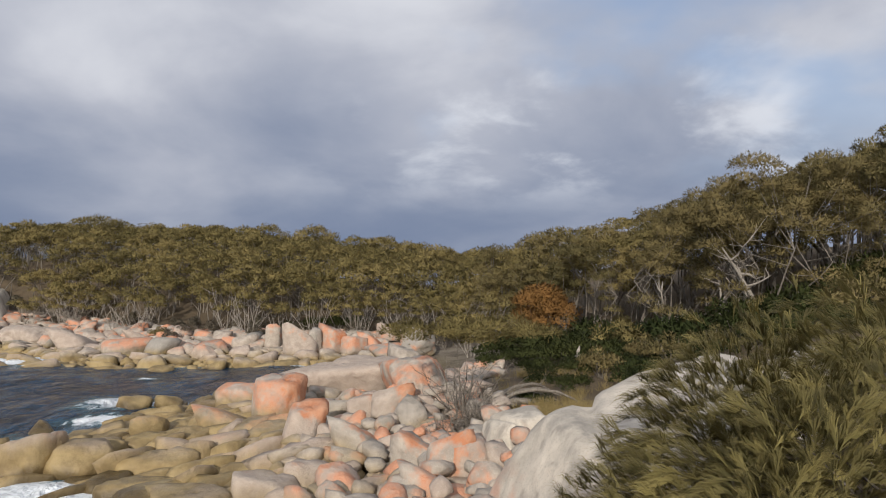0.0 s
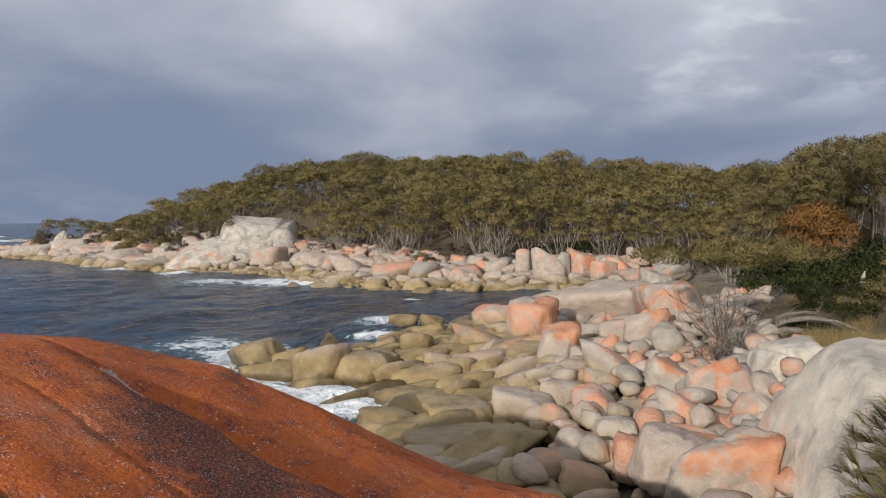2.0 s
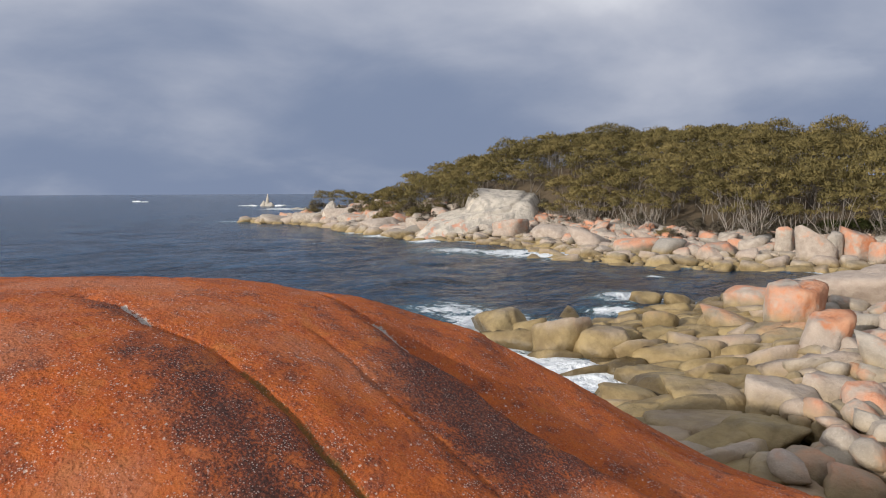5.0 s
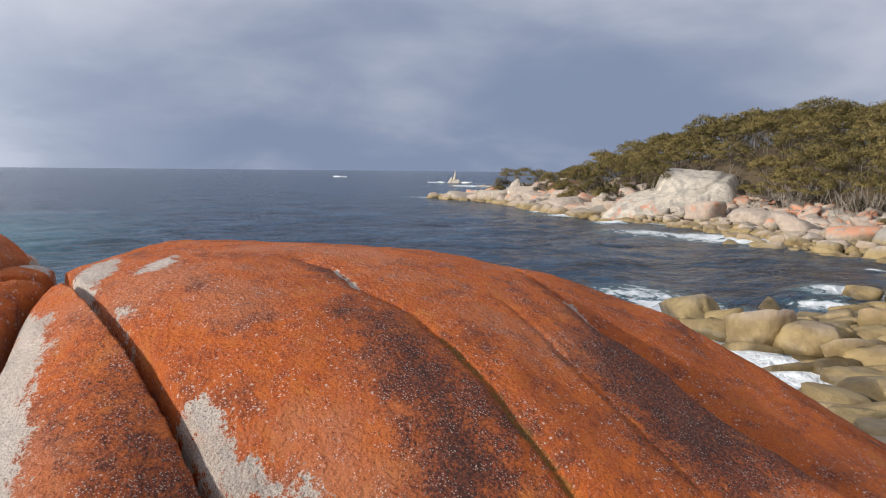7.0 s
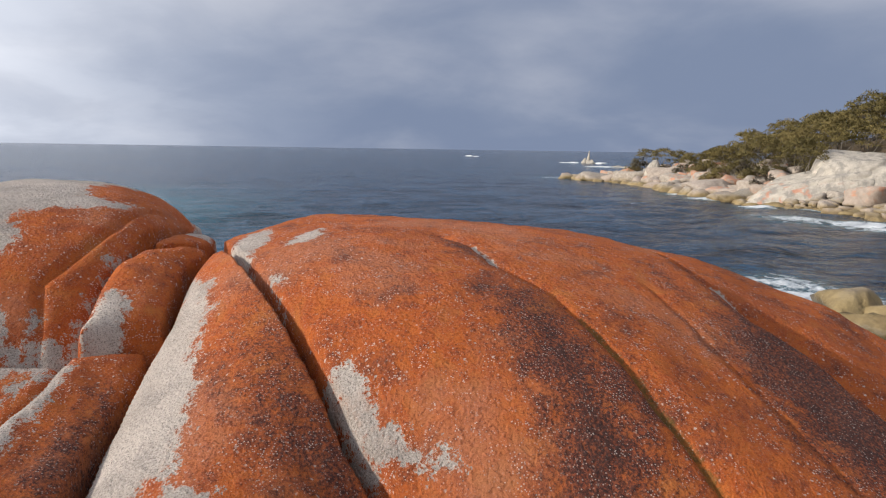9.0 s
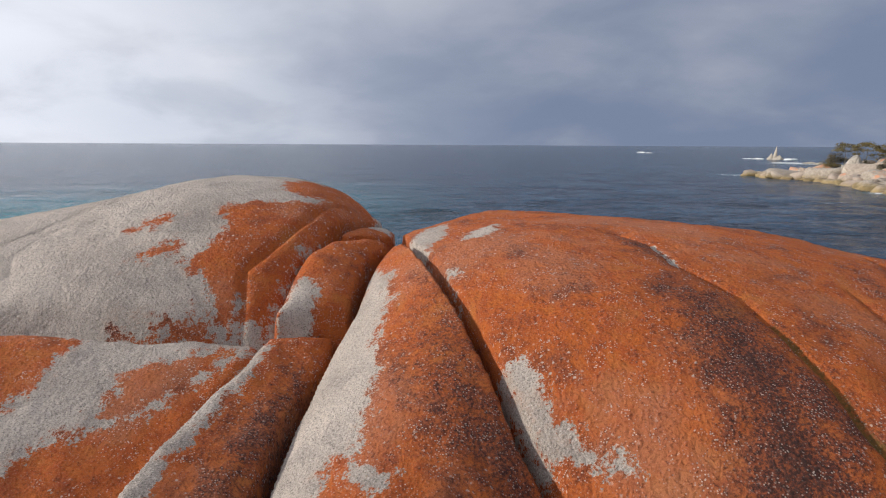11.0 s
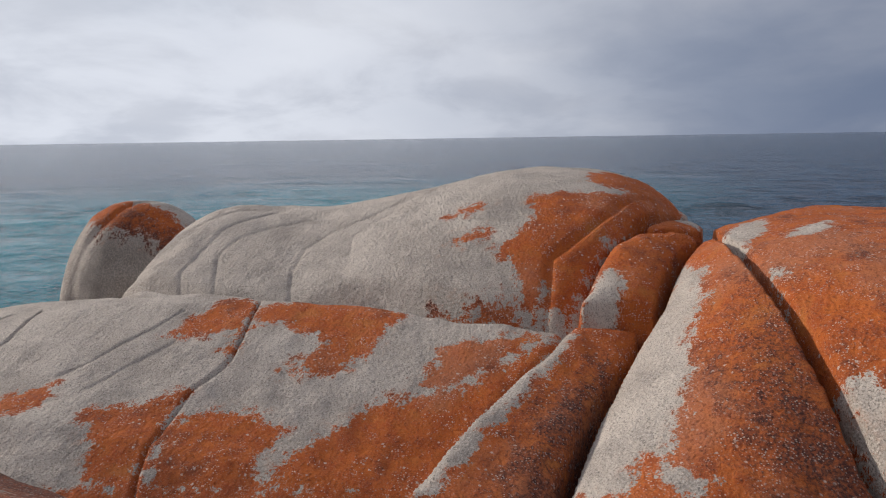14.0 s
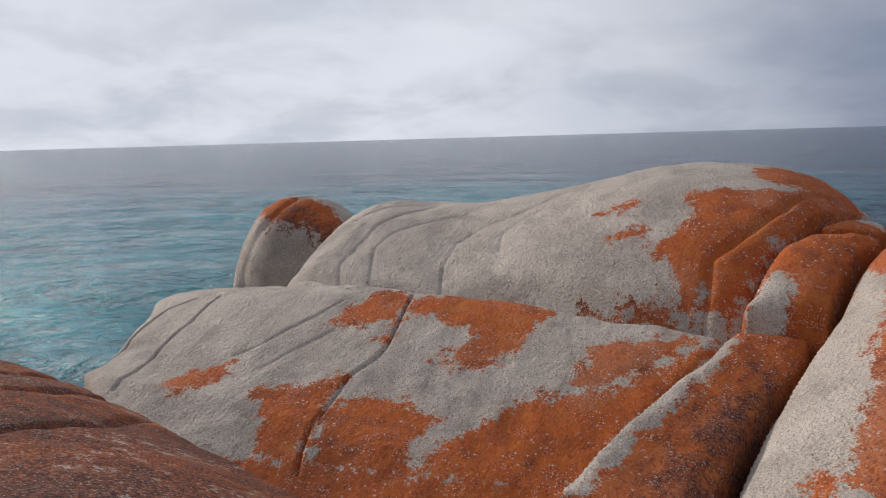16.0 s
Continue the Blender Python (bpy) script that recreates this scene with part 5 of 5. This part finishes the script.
def shrub_kind(seed, high, wide, foliage, label, count=85, size=0.19, clumps=16):
    """A shrub whose foliage reaches down to the ground."""
    rnd, rng = random.Random(seed), np.random.default_rng(seed)
    root = new("shrub")
    stems = gather([tube(*limb(rnd, (rnd.uniform(-0.15, 0.15), rnd.uniform(-0.15, 0.15), -0.2), (rnd.gauss(0, 0.5), rnd.gauss(0, 0.5), 1), high * rnd.uniform(0.6, 0.95), 0.03, 4, 0.25), 4) for _ in range(12)])
    centers = []
    for n in range(clumps):
        a, r = rnd.uniform(0, math.tau), math.sqrt(rnd.random()) * wide * 0.42
        centers.append((r * math.cos(a), r * math.sin(a), high * (0.3 + 0.5 * (1 - (r / wide * 2) ** 2) * rnd.uniform(0.5, 1.15))))
    part("trunk", mesh_of("trunk", *stems), BARK_GREY, root)
    part("foliage", leaves("foliage", sprays(rng, np.array(centers), np.array([wide * rnd.uniform(0.13, 0.21) for _ in centers]), count, size, size * 0.42, 0.3, 0.8)), foliage, root)
    return tagged(root, label, "shrub", "shrubs at the edge of the wood")


def bare_kind(seed, high, wide):
    """A tree of the wood's edge: a fan of bare pale stems under a thin flat crown."""
    rnd, rng = random.Random(seed), np.random.default_rng(seed)
    root = new("tree")
    pieces, ends = [], []
    for n in range(8):
        a = math.tau * n / 8 + rnd.gauss(0, 0.3)
        path, radii = limb(rnd, (math.cos(a) * 0.2, math.sin(a) * 0.2, -0.4), (math.cos(a) * 0.4, math.sin(a) * 0.4, 1), high * rnd.uniform(0.75, 1.0), 0.055, 5, 0.12)
        pieces.append(tube(path, radii, 4))
        for k in range(5):
            b = rnd.uniform(0, math.tau)
            pieces.append(tube(*limb(rnd, path[1 + k % 4], (math.cos(b), math.sin(b), rnd.uniform(0.8, 1.8)), high * rnd.uniform(0.2, 0.4), 0.022, 3, 0.2), 3))
        ends.append((path[-1].x * 1.1, path[-1].y * 1.1, path[-1].z))
    part("trunk", mesh_of("trunk", *gather(pieces)), BARK_PALE, root, "fan of bare grey stems")
    part("crown", leaves("crown", sprays(rng, np.array(ends), np.full(len(ends), wide * 0.2), 130, 0.26, 0.11, 0.35, 0.55)), LEAF_OLIVE, root)
    return tagged(root, "bare-stemmed coastal tree with a thin olive crown", "tree", "coastal trees on the headland")


used = set()


def plant(kind, x, y, scale=1.0, turn=0.0, sink=0.15, squash=1.0):
    z = float(land_height(x, y))
    spot = pose(x, y, z - sink, 0, 0, turn)
    if kind.name in used:
        made = copy_thing(kind, spot)
    else:
        used.add(kind.name)
        kind.matrix_basis = spot
        made = kind
    made.scale = (scale, scale, scale * squash)
    return made


rnd = random.Random(11)
spots = []
tries = [(rnd.uniform(-122, 14), rnd.uniform(64, 140)) for _ in range(9000)]
depth = inland(np.array([p[0] for p in tries]), np.array([p[1] for p in tries]))
for (x, y), d in zip(tries, depth):
    if d < (7.0 if x < -58 else 14.6 + 1.5 * math.sin(x * 0.21)) or len(spots) >= 212 or d > 60:
        continue
    reach = 3.25 + 0.014 * max(0, math.hypot(x, y) - 60)
    if any((x - a) ** 2 + (y - b) ** 2 < reach**2 for a, b in spots):
        continue
    spots.append((x, y))
    plant(FAR_KINDS[rnd.randrange(6)], x, y, rnd.uniform(0.56, 0.78) if x < -82 else rnd.uniform(0.82, 1.1), rnd.uniform(0, 360))
near_spots = []
for _ in range(4000):
    x, y = rnd.uniform(4, 62), rnd.uniform(36, 78)
    edge = 47 - 0.22 * x + (5 if x < 12 else 0)
    if len(near_spots) >= 46 or y < edge or y > edge + 26 or x < 4 + (y - 40) * 0.05 or any((x - a) ** 2 + (y - b) ** 2 < 10 for a, b in near_spots) or x > 48:
        continue
    near_spots.append((x, y))
    front = y < edge + 5 and x < 34
    plant(HERO_KINDS[rnd.randrange(3)] if front else NEAR_KINDS[rnd.randrange(4)], x, y, rnd.uniform(0.8, 1.02) * (0.8 if x < 9 else 1.08 if x < 15 else 1), rnd.uniform(0, 360))

for x, y, scale in [(19.6, 42.2, 1.12), (23.5, 41.5, 1.0), (27.5, 40.5, 1.1), (30, 39, 1.15), (16.2, 45, 0.98)]:
    plant(HERO_KINDS[int(x) % 3], x, y, scale, 31 * x)


def canopy(name, points, rise, size, count, length, seed, label):
    """The closed roof of leaves behind the front rows: many small domes on thin stems, too many to count."""
    rng = np.random.default_rng(seed)
    x, y = points[:, 0], points[:, 1]
    top = land_height(x, y) + rise + 0.5 * value_noise(x, y, 5.0, 2, 51) + rng.normal(size=len(x)) * 0.22
    centers = np.stack([x, y, top], 1)
    root = new(name)
    part("crown", leaves("crown", sprays(rng, centers, size * rng.uniform(0.75, 1.3, len(x)), count, length, length * 0.4, 0.3, 0.62)), LEAF_OLIVE, root)
    stems = gather([tube([(a, b, float(c - r - 0.3)), (a + 0.2, b, float(c - 0.5 * r)), (a + 0.1, b + 0.2, float(c))], [0.07, 0.05, 0.02], 3) for (a, b, c), r in zip(centers[::3].tolist(), rise[::3].tolist())])
    part("trunk", mesh_of("trunk", *stems), BARK_GREY, root)
    return tagged(root, label, "woodland", kind="stuff")


rng = np.random.default_rng(77)
roof = np.stack([rng.uniform(-112, 16, 7000), rng.uniform(66, 140, 7000)], 1)
deep = inland(roof[:, 0], roof[:, 1])
roof = roof[(deep > np.where(roof[:, 0] < -58, 9.5, 14.5)) & (deep < 56)][:2600]
canopy("headland_canopy", roof, np.where(roof[:, 0] < -80, 3.1, 4.5) * smooth_step(inland(roof[:, 0], roof[:, 1]), 0, 22), 0.72, 62, 0.27, 78, "dense low canopy of olive-green trees over the headland")
roof = np.stack([rng.uniform(6, 58, 2400), rng.uniform(46, 82, 2400)], 1)
roof = roof[roof[:, 1] > 53 - 0.22 * roof[:, 0] + np.where(roof[:, 0] < 12, 5, 0)][:750]
canopy("hillside_canopy", roof, np.full(len(roof), 7.3) - 1.2 * (roof[:, 0] < 14), 0.85, 110, 0.26, 79, "dense canopy of tall olive-green trees on the slope")
EDGE = [bare_kind(110 + n, 4.6 + 0.4 * n, 3.4) for n in range(4)]
edge = 0
for x, y in [(rnd.uniform(-46, 5), rnd.uniform(58, 96)) for _ in range(900)]:
    d = float(inland(np.array(x), np.array(y)))
    if 10.5 < d < 14.5 and edge < 28 and not -60 < x < -46:
        edge += 1
        plant(EDGE[edge % 4], x, y, rnd.uniform(0.75, 1.05), rnd.uniform(0, 360))
for n, (x, y) in enumerate([(3.2, 57), (4.4, 53.5)]):
    plant(EDGE[n % 4], x, y, 0.95 + 0.08 * (n % 3), 47 * n)
SCRUB = [shrub_kind(60 + n, 2.6, 2.4, LEAF_GREY, "grey-brown leafless coastal scrub") for n in range(3)]
OLIVE = [shrub_kind(70 + n, 2.4, 3.0, (LEAF_DEEP, LEAF_OLIVE)[n], "olive-green rounded coastal shrub") for n in range(2)]
GREEN = [shrub_kind(80 + n, 1.6, 3.0, LEAF_GREEN, "dark green dense shrub") for n in range(2)]
RUST = shrub_kind(90, 4.4, 4.6, LEAF_RUST, "tall rust-brown dying shrub among the trees", 300, 0.2, 26)
plant(RUST, 7.6, 50, 1.15)
for n, (x, y) in enumerate([(6.5, 44), (8.5, 45), (10.3, 43.5), (12, 44.5), (14, 45), (9.2, 42), (16, 46)]):
    plant(GREEN[n % 2], x, y, 1.0 + 0.15 * (n % 3), 50 * n)
for n in range(24):
    x = 4.5 + 1.25 * n
    plant(GREEN[n % 2], x, 45.6 - 0.22 * x + (4 if x < 12 else 0) + 1.2 * math.sin(2.3 * n), 1.15 + 0.25 * (n % 3), 67 * n)
for n, (x, y) in enumerate([(-14, 71), (-12, 72), (-9.5, 72), (-7.5, 71)]):
    plant(GREEN[n % 2], x, y, 0.9 + 0.1 * n, 70 * n)
for n, (x, y) in enumerate([(12, 48), (20, 43.5), (-2, 64), (10.6, 40.5)]):
    plant(OLIVE[n % 2], x, y, 0.8 + 0.12 * (n % 4), 40 * n)
thick = 0
for _ in range(900):
    x, y = rnd.uniform(2.5, 30), rnd.uniform(27, 47)
    if thick >= 85 or y < 36 - 0.3 * x or x < 3.2 + (y - 30) * 0.05:
        continue
    thick += 1
    plant((GREEN + GREEN + OLIVE[:1] + GREEN)[thick % 7], x, y, rnd.uniform(0.6, 1.05), rnd.uniform(0, 360))
fringe = 0
for x, y in [(rnd.uniform(-80, 4), rnd.uniform(60, 100)) for _ in range(1400)]:
    d = float(inland(np.array(x), np.array(y)))
    if 9.5 < d < 15.5 and fringe < 85:
        fringe += 1
        plant(SCRUB[fringe % 3] if fringe % 9 else OLIVE[fringe % 2], x, y, rnd.uniform(0.4, 0.8), rnd.uniform(0, 360))

for n, (x, y) in enumerate([(4.6, 30.5), (6.0, 31.5), (7.4, 31), (8.8, 30), (5.2, 34), (7.0, 34.5), (9.0, 33), (10.5, 31.5), (4.0, 27.5), (5.6, 28.2), (11.5, 35), (8.2, 27.6)]):
    plant((GREEN + OLIVE[:1] + GREEN)[n % 5], x, y, 0.5 + 0.1 * (n % 4), 55 * n)
low = 0
for x, y in [(rnd.uniform(-112, -60), rnd.uniform(74, 100)) for _ in range(500)]:
    d = float(inland(np.array(x), np.array(y)))
    if 4.5 < d < 9 and low < 34:
        low += 1
        plant(OLIVE[low % 2] if low % 3 else SCRUB[low % 3], x, y, rnd.uniform(0.7, 1.4), rnd.uniform(0, 360))

# ---- the bush beside the path, dead wood, the far reef ----
def needle_bush():
    """A she-oak bush: stems under a mound of long drooping needles, swept one way by the wind."""
    rng, rnd = np.random.default_rng(5), random.Random(5)
    root = new("needle_bush")
    mounds = [((4.6, 6.8, 3.5), (2.2, 2.2, 2.5)), ((2.9, 7.5, 3.3), (1.25, 1.3, 2.45)), ((6.2, 8.8, 3.8), (2.6, 2.2, 2.3)), ((1.85, 7.2, 3.1), (0.7, 0.8, 1.7)), ((3.2, 6.4, 3.1), (1.3, 1.2, 2.4)), ((3.8, 8.6, 3.5), (1.7, 1.4, 2.25)), ((1.8, 6.3, 2.9), (0.7, 0.8, 1.25))]
    stems = []
    for (cx, cy, cz), (rx, ry, rz) in mounds:
        for _ in range(16):
            a, u = rnd.uniform(0, math.tau), rnd.uniform(0.3, 1.0)
            way = Vector((math.cos(a) * rx * u, math.sin(a) * ry * u, rz * rnd.uniform(0.3, 0.9)))
            stems.append(tube(*limb(rnd, (cx + way.x * 0.1, cy + way.y * 0.1, float(land_height(cx, cy)) - 0.2), way + Vector((0, 0, cz - 2.0)), way.length * 0.8, 0.03, 5, 0.18), 4))
    for stem in stems:
        part("stem", mesh_of("stem", *stem), BARK_GREY, root)
    sway = np.array([-0.5, 0.1, 0.0])
    roots, ways, outs = [], [], []
    for (cx, cy, cz), (rx, ry, rz) in mounds:
        tufts = int(300 * rx * ry)
        d = rng.normal(size=(tufts, 3))
        d[:, 2] = np.abs(d[:, 2]) - 0.15
        d /= np.linalg.norm(d, axis=1, keepdims=True)
        lump = 1 + 0.22 * value_noise(d[:, 0] * 3 + cx, d[:, 1] * 3 + d[:, 2] * 2, 0.9, 2, 9)[:, None]
        at = np.array([cx, cy, cz]) + d * [rx, ry, rz] * lump * rng.uniform(0.72, 1.0, (tufts, 1))
        # Neighbouring plumes sweep the same way.
        way = d * 0.6 + sway * 0.25 + rng.normal(size=(tufts, 3)) * 0.2 + [0, 0, 0.5]
        way += 1.1 * np.stack([value_noise(at[:, 0] + 7 * k, at[:, 1] + at[:, 2], 1.0, 2, 40 + k) for k in range(3)], 1)
        roots.append(at)
        outs.append(d)
        ways.append(way / np.linalg.norm(way, axis=1, keepdims=True))
    roots, ways, outs = np.concatenate(roots), np.concatenate(ways), np.concatenate(outs)
    tone = np.clip(0.45 + 0.55 * value_noise(roots[:, 0] + roots[:, 2], roots[:, 1] - roots[:, 2], 0.45, 2, 60) + rng.normal(size=len(roots)) * 0.2, 0, 1)
    # Each tuft is an arching twig with needles along it that bend over and hang.
    each = 34
    at = rng.uniform(0, 1, (len(roots), each, 1)) ** 0.8
    p = (roots[:, None] + ways[:, None] * at * 0.3 - np.array([0, 0, 0.16]) * at**2).reshape(-1, 3)
    n = len(p)
    at = at.reshape(-1, 1)
    lean = np.repeat(ways, each, 0) + rng.normal(size=(n, 3)) * 0.15 - np.array([0, 0, 0.35]) * at
    lean /= np.linalg.norm(lean, axis=1, keepdims=True)
    long = rng.uniform(0.14, 0.32, (n, 1))
    out = np.repeat(outs, each, 0) + rng.normal(size=(n, 3)) * 0.3
    side = np.cross(lean, out)
    side /= np.linalg.norm(side, axis=1, keepdims=True)
    wide = rng.uniform(0.0016, 0.0034, (n, 1))
    mid = p + lean * long * 0.5
    tip = mid + (lean * 0.8 + np.array([-0.05, 0.0, -0.6])) * long * 0.5
    verts = np.stack([p - side * wide, p + side * wide, mid + side * wide, mid - side * wide, tip], 1).reshape(-1, 3)
    soft = out + np.array([0, 0, 0.4])
    soft /= np.linalg.norm(soft, axis=1, keepdims=True)
    at = np.arange(n) * 5
    faces = [tuple(f) for f in np.stack([at, at + 1, at + 2, at + 3], 1).tolist()] + [tuple(f) for f in np.stack([at + 3, at + 2, at + 4], 1).tolist()]
    mesh = mesh_of("needles", verts, faces, True, np.repeat(soft, 5, 0))
    layer(mesh, "tuft", np.repeat(tone, each * 5))
    layer(mesh, "tip", np.tile([0.0, 0.0, 0.4, 0.4, 1.0], n))
    part("needles", mesh, NEEDLE, root, "long drooping olive-green needles")
    return tagged(root, "large olive-green needle-leaved bush swept by the wind", "bush")


def dead_tree(x, y, high, lean, seed, label, thick=0.16, boughs=7):
    rnd = random.Random(seed)
    path, radii = limb(rnd, (0, 0, -0.3), lean, high, thick, 6, 0.12)
    pieces = [tube(path, radii, 7)]
    for n in range(boughs):
        start = path[1 + n % 5]
        a = rnd.uniform(0, math.tau)
        bough, thin = limb(rnd, start, (math.cos(a), math.sin(a) * 0.6, rnd.uniform(0.3, 1.2)), high * rnd.uniform(0.3, 0.55), thick * 0.42, 5, 0.3)
        pieces.append(tube(bough, thin, 5))
        for k in range(3):
            b = rnd.uniform(0, math.tau)
            pieces.append(tube(*limb(rnd, bough[2 + k], (math.cos(b), math.sin(b), rnd.uniform(0.0, 1.0)), high * rnd.uniform(0.1, 0.25), thick * 0.16, 4, 0.3), 4))
    ob = part("dead_tree", mesh_of("dead_tree", *gather(pieces)), BARK_PALE)
    ob.location = (x, y, float(land_height(x, y)))
    return tagged(ob, label, "dead tree")


def thicket(x, y, high, wide, seed, leafy=True):
    """A half-dead shrub: a bundle of bare grey twigs under a thin olive crown."""
    rnd, rng = random.Random(seed), np.random.default_rng(seed)
    root = new("thicket")
    ends = []
    for _ in range(26):
        a = rnd.uniform(0, math.tau)
        path, radii = limb(rnd, (rnd.uniform(-0.3, 0.3), rnd.uniform(-0.3, 0.3), -0.2), (math.cos(a) * 0.45, math.sin(a) * 0.45, 1), high * rnd.uniform(0.55, 1.0), 0.032, 6, 0.22)
        stem = part("stem", mesh_of("stem", *tube(path, radii, 5)), BARK_GREY, root, "bare grey twigs")
        for k in range(11):
            b = rnd.uniform(0, math.tau)
            twig = limb(rnd, path[1 + k % 5], (math.cos(b), math.sin(b), rnd.uniform(-0.2, 0.8)), rnd.uniform(0.3, 0.9), 0.011, 3, 0.4)
            part("twig", mesh_of("twig", *tube(*twig, 3)), BARK_GREY, stem)
        ends.append(path[-1][:])
    if not leafy:
        root.location = (x, y, float(land_height(x, y)))
        return tagged(root, "tangle of bare grey twigs on the rocks", "dead shrub")
    centers = np.array([(px * 1.25, py * 1.25, high * (0.86 + 0.14 * rnd.random())) for px, py, pz in ends])
    part("crown", leaves("crown", sprays(rng, centers, np.full(len(centers), wide * 0.13), 420, 0.15, 0.035, 0.4, 0.6)), LEAF_OLIVE, root)
    root.location = (x, y, float(land_height(x, y)))
    return tagged(root, "half-dead shrub with bare grey stems and an olive crown", "shrub")


def driftwood():
    rnd = random.Random(8)
    root = new("fallen_wood")
    for n in range(26):
        start = Vector((rnd.uniform(-0.4, 0.5), rnd.uniform(-0.6, 0.6), rnd.uniform(0.0, 0.3)))
        path = [start]
        way = Vector((1, rnd.uniform(-0.3, 0.3), rnd.uniform(0.35, 0.8)))
        for k in range(6):
            way = (way + Vector((rnd.gauss(0, 0.1), rnd.gauss(0, 0.12), -0.24 + rnd.gauss(0, 0.06)))).normalized()
            path.append(path[-1] + way * rnd.uniform(0.5, 0.85))
        thick = rnd.choice([0.05, 0.07, 0.1, 0.16])
        branch = part("branch", mesh_of("branch", *tube(path, [thick * (1 - 0.12 * k) for k in range(7)], 6)), BARK_GREY, root)
        for k in range(2):
            part("twig", mesh_of("twig", *tube(*limb(rnd, path[2 + k], (rnd.gauss(0.3, 0.4), rnd.gauss(0, 0.5), rnd.gauss(0, 0.4)), 0.8, 0.018, 3, 0.3), 4)), BARK_GREY, branch)
    root.matrix_world = pose(1.9, 27.0, float(land_height(1.9, 27.0)), 0, 0, 25) @ Matrix.Diagonal((0.95, 1.0, 1.0, 1))
    return tagged(root, "pile of fallen grey dead branches on the rocks", "dead branches")


def stump():
    rnd = random.Random(4)
    path, radii = limb(rnd, (0, 0, -0.2), (0.06, 0, 1), 1.55, 0.13, 6, 0.05)
    radii = [0.15, 0.15, 0.14, 0.13, 0.12, 0.09, 0.02]
    ob = part("tree_stump", mesh_of("tree_stump", *gather([tube(path, radii, 9), tube([(0.1, 0, 0.1), (0.25, 0, 0.8), (0.22, 0.02, 1.0)], [0.05, 0.04, 0.01], 6)])), BARK_PALE)
    ob.location = (7.3, 36.3, float(land_height(7.3, 36.3)))
    return tagged(ob, "bleached upright stump of a broken tree", "tree stump")


def grass_tufts():
    """Dry grass between the rocks and the wood."""
    rng = np.random.default_rng(3)
    spots = [(rng.uniform(3.0, 10), rng.uniform(22, 38)) for _ in range(60)] + [(rng.uniform(2.6, 5.5), rng.uniform(20.5, 27)) for _ in range(50)] + [(rng.uniform(-2.2, 0.2), rng.uniform(8.6, 10.5)) for _ in range(14)]
    p = np.array([(x, y, float(land_height(x, y))) for x, y in spots])
    p = np.repeat(p, 90, 0)
    n = len(p)
    p = p + rng.normal(size=(n, 3)) * [0.22, 0.22, 0.02]
    way = rng.normal(size=(n, 3)) * 0.35 + [0, 0, 1]
    way /= np.linalg.norm(way, axis=1, keepdims=True)
    side = np.cross(way, rng.normal(size=(n, 3)))
    side /= np.linalg.norm(side, axis=1, keepdims=True)
    tip = p + way * rng.uniform(0.25, 0.6, (n, 1))
    verts = np.stack([p - side * 0.008, p + side * 0.008, tip], 1).reshape(-1, 3)
    return tagged(part("dry_grass", mesh_of("dry_grass", verts, np.arange(3 * n).reshape(-1, 3), smooth=False), DRY_GRASS), "dry yellow grass tufts among the rocks", "grass", kind="stuff")


def reef():
    """Skerries off the point; a pale pinnacle stands on the largest."""
    pinnacle = boulder_mesh(301, 4, 6, 12, 0.12)
    pinnacle.materials[0] = CLIFF
    for v in pinnacle.vertices:
        v.co.x, v.co.y = v.co.x * (0.75 - 1.2 * v.co.z), v.co.y * (0.75 - 1.2 * v.co.z)
    for x, y, wide, high, mesh, name, label in [(-268, 207, 2.0, 7.8, pinnacle, "rock_pinnacle", "pale pointed rock pinnacle on a reef"), (-266.5, 207.5, 4.6, 2.6, pinnacle, "reef_rock", "low pale rock of the reef"), (-269.6, 206, 3.0, 3.6, pinnacle, "reef_rock", "low pale rock of the reef"),
                                             (-205, 172, 6.0, 1.0, pinnacle, "reef_rock", "low pale rock of the reef"), (-196, 168, 4.0, 1.1, pinnacle, "reef_rock", "low pale rock of the reef")]:
        ob = new(name, mesh)
        ob.matrix_world = pose(x, y, high * 0.3, 0, 4, x % 90) @ Matrix.Diagonal((wide, wide, high, 1))
        tagged(ob, label, "rock", "reef off the point")


def breakers():
    """White water over sunken rocks far out."""
    for x, y, wide, deep, high, turn in [(-497, 266.5, 9, 4, 1.7, 30), (-489, 268, 7, 3, 0.9, 20), (-276, 205, 6, 2.5, 0.8, 40), (-284, 206, 8, 2, 0.5, 35), (-262, 209, 6, 3, 1.2, 20), (-212, 171, 11, 3, 0.6, 38)]:
        ob = new("breaking_wave", boulder_mesh(int(-x), 3, 4.0, 14, 0.35))
        ob.data.materials[0] = SURF
        ob.matrix_world = pose(x, y, high * 0.2, 0, 0, turn) @ Matrix.Diagonal((wide, deep, high, 1))
        tagged(ob, "white breaker over sunken rocks", "wave", "breakers off the point")


needle_bush()
breakers()
thicket(1.05, 25.9, 3.5, 4.4, 21)
thicket(0.5, 23.6, 1.5, 2.6, 22, False)
thicket(1.5, 24.0, 1.7, 2.6, 23, False)
driftwood()
stump()
grass_tufts()
reef()
dead_tree(14.6, 43.8, 4.6, (-0.25, 0, 1), 31, "leaning bleached dead tree with crooked boughs")
dead_tree(15.2, 42.6, 1.9, (-0.1, 0, 1), 32, "short bleached dead tree with bent limbs", 0.1, 5)
dead_tree(20.2, 42.0, 6.4, (-0.35, 0.1, 1), 33, "tall leaning bleached dead tree", 0.2, 9)
dead_tree(18.0, 43.6, 4.2, (0.2, 0, 1), 34, "bleached dead tree with forked boughs", 0.16, 7)
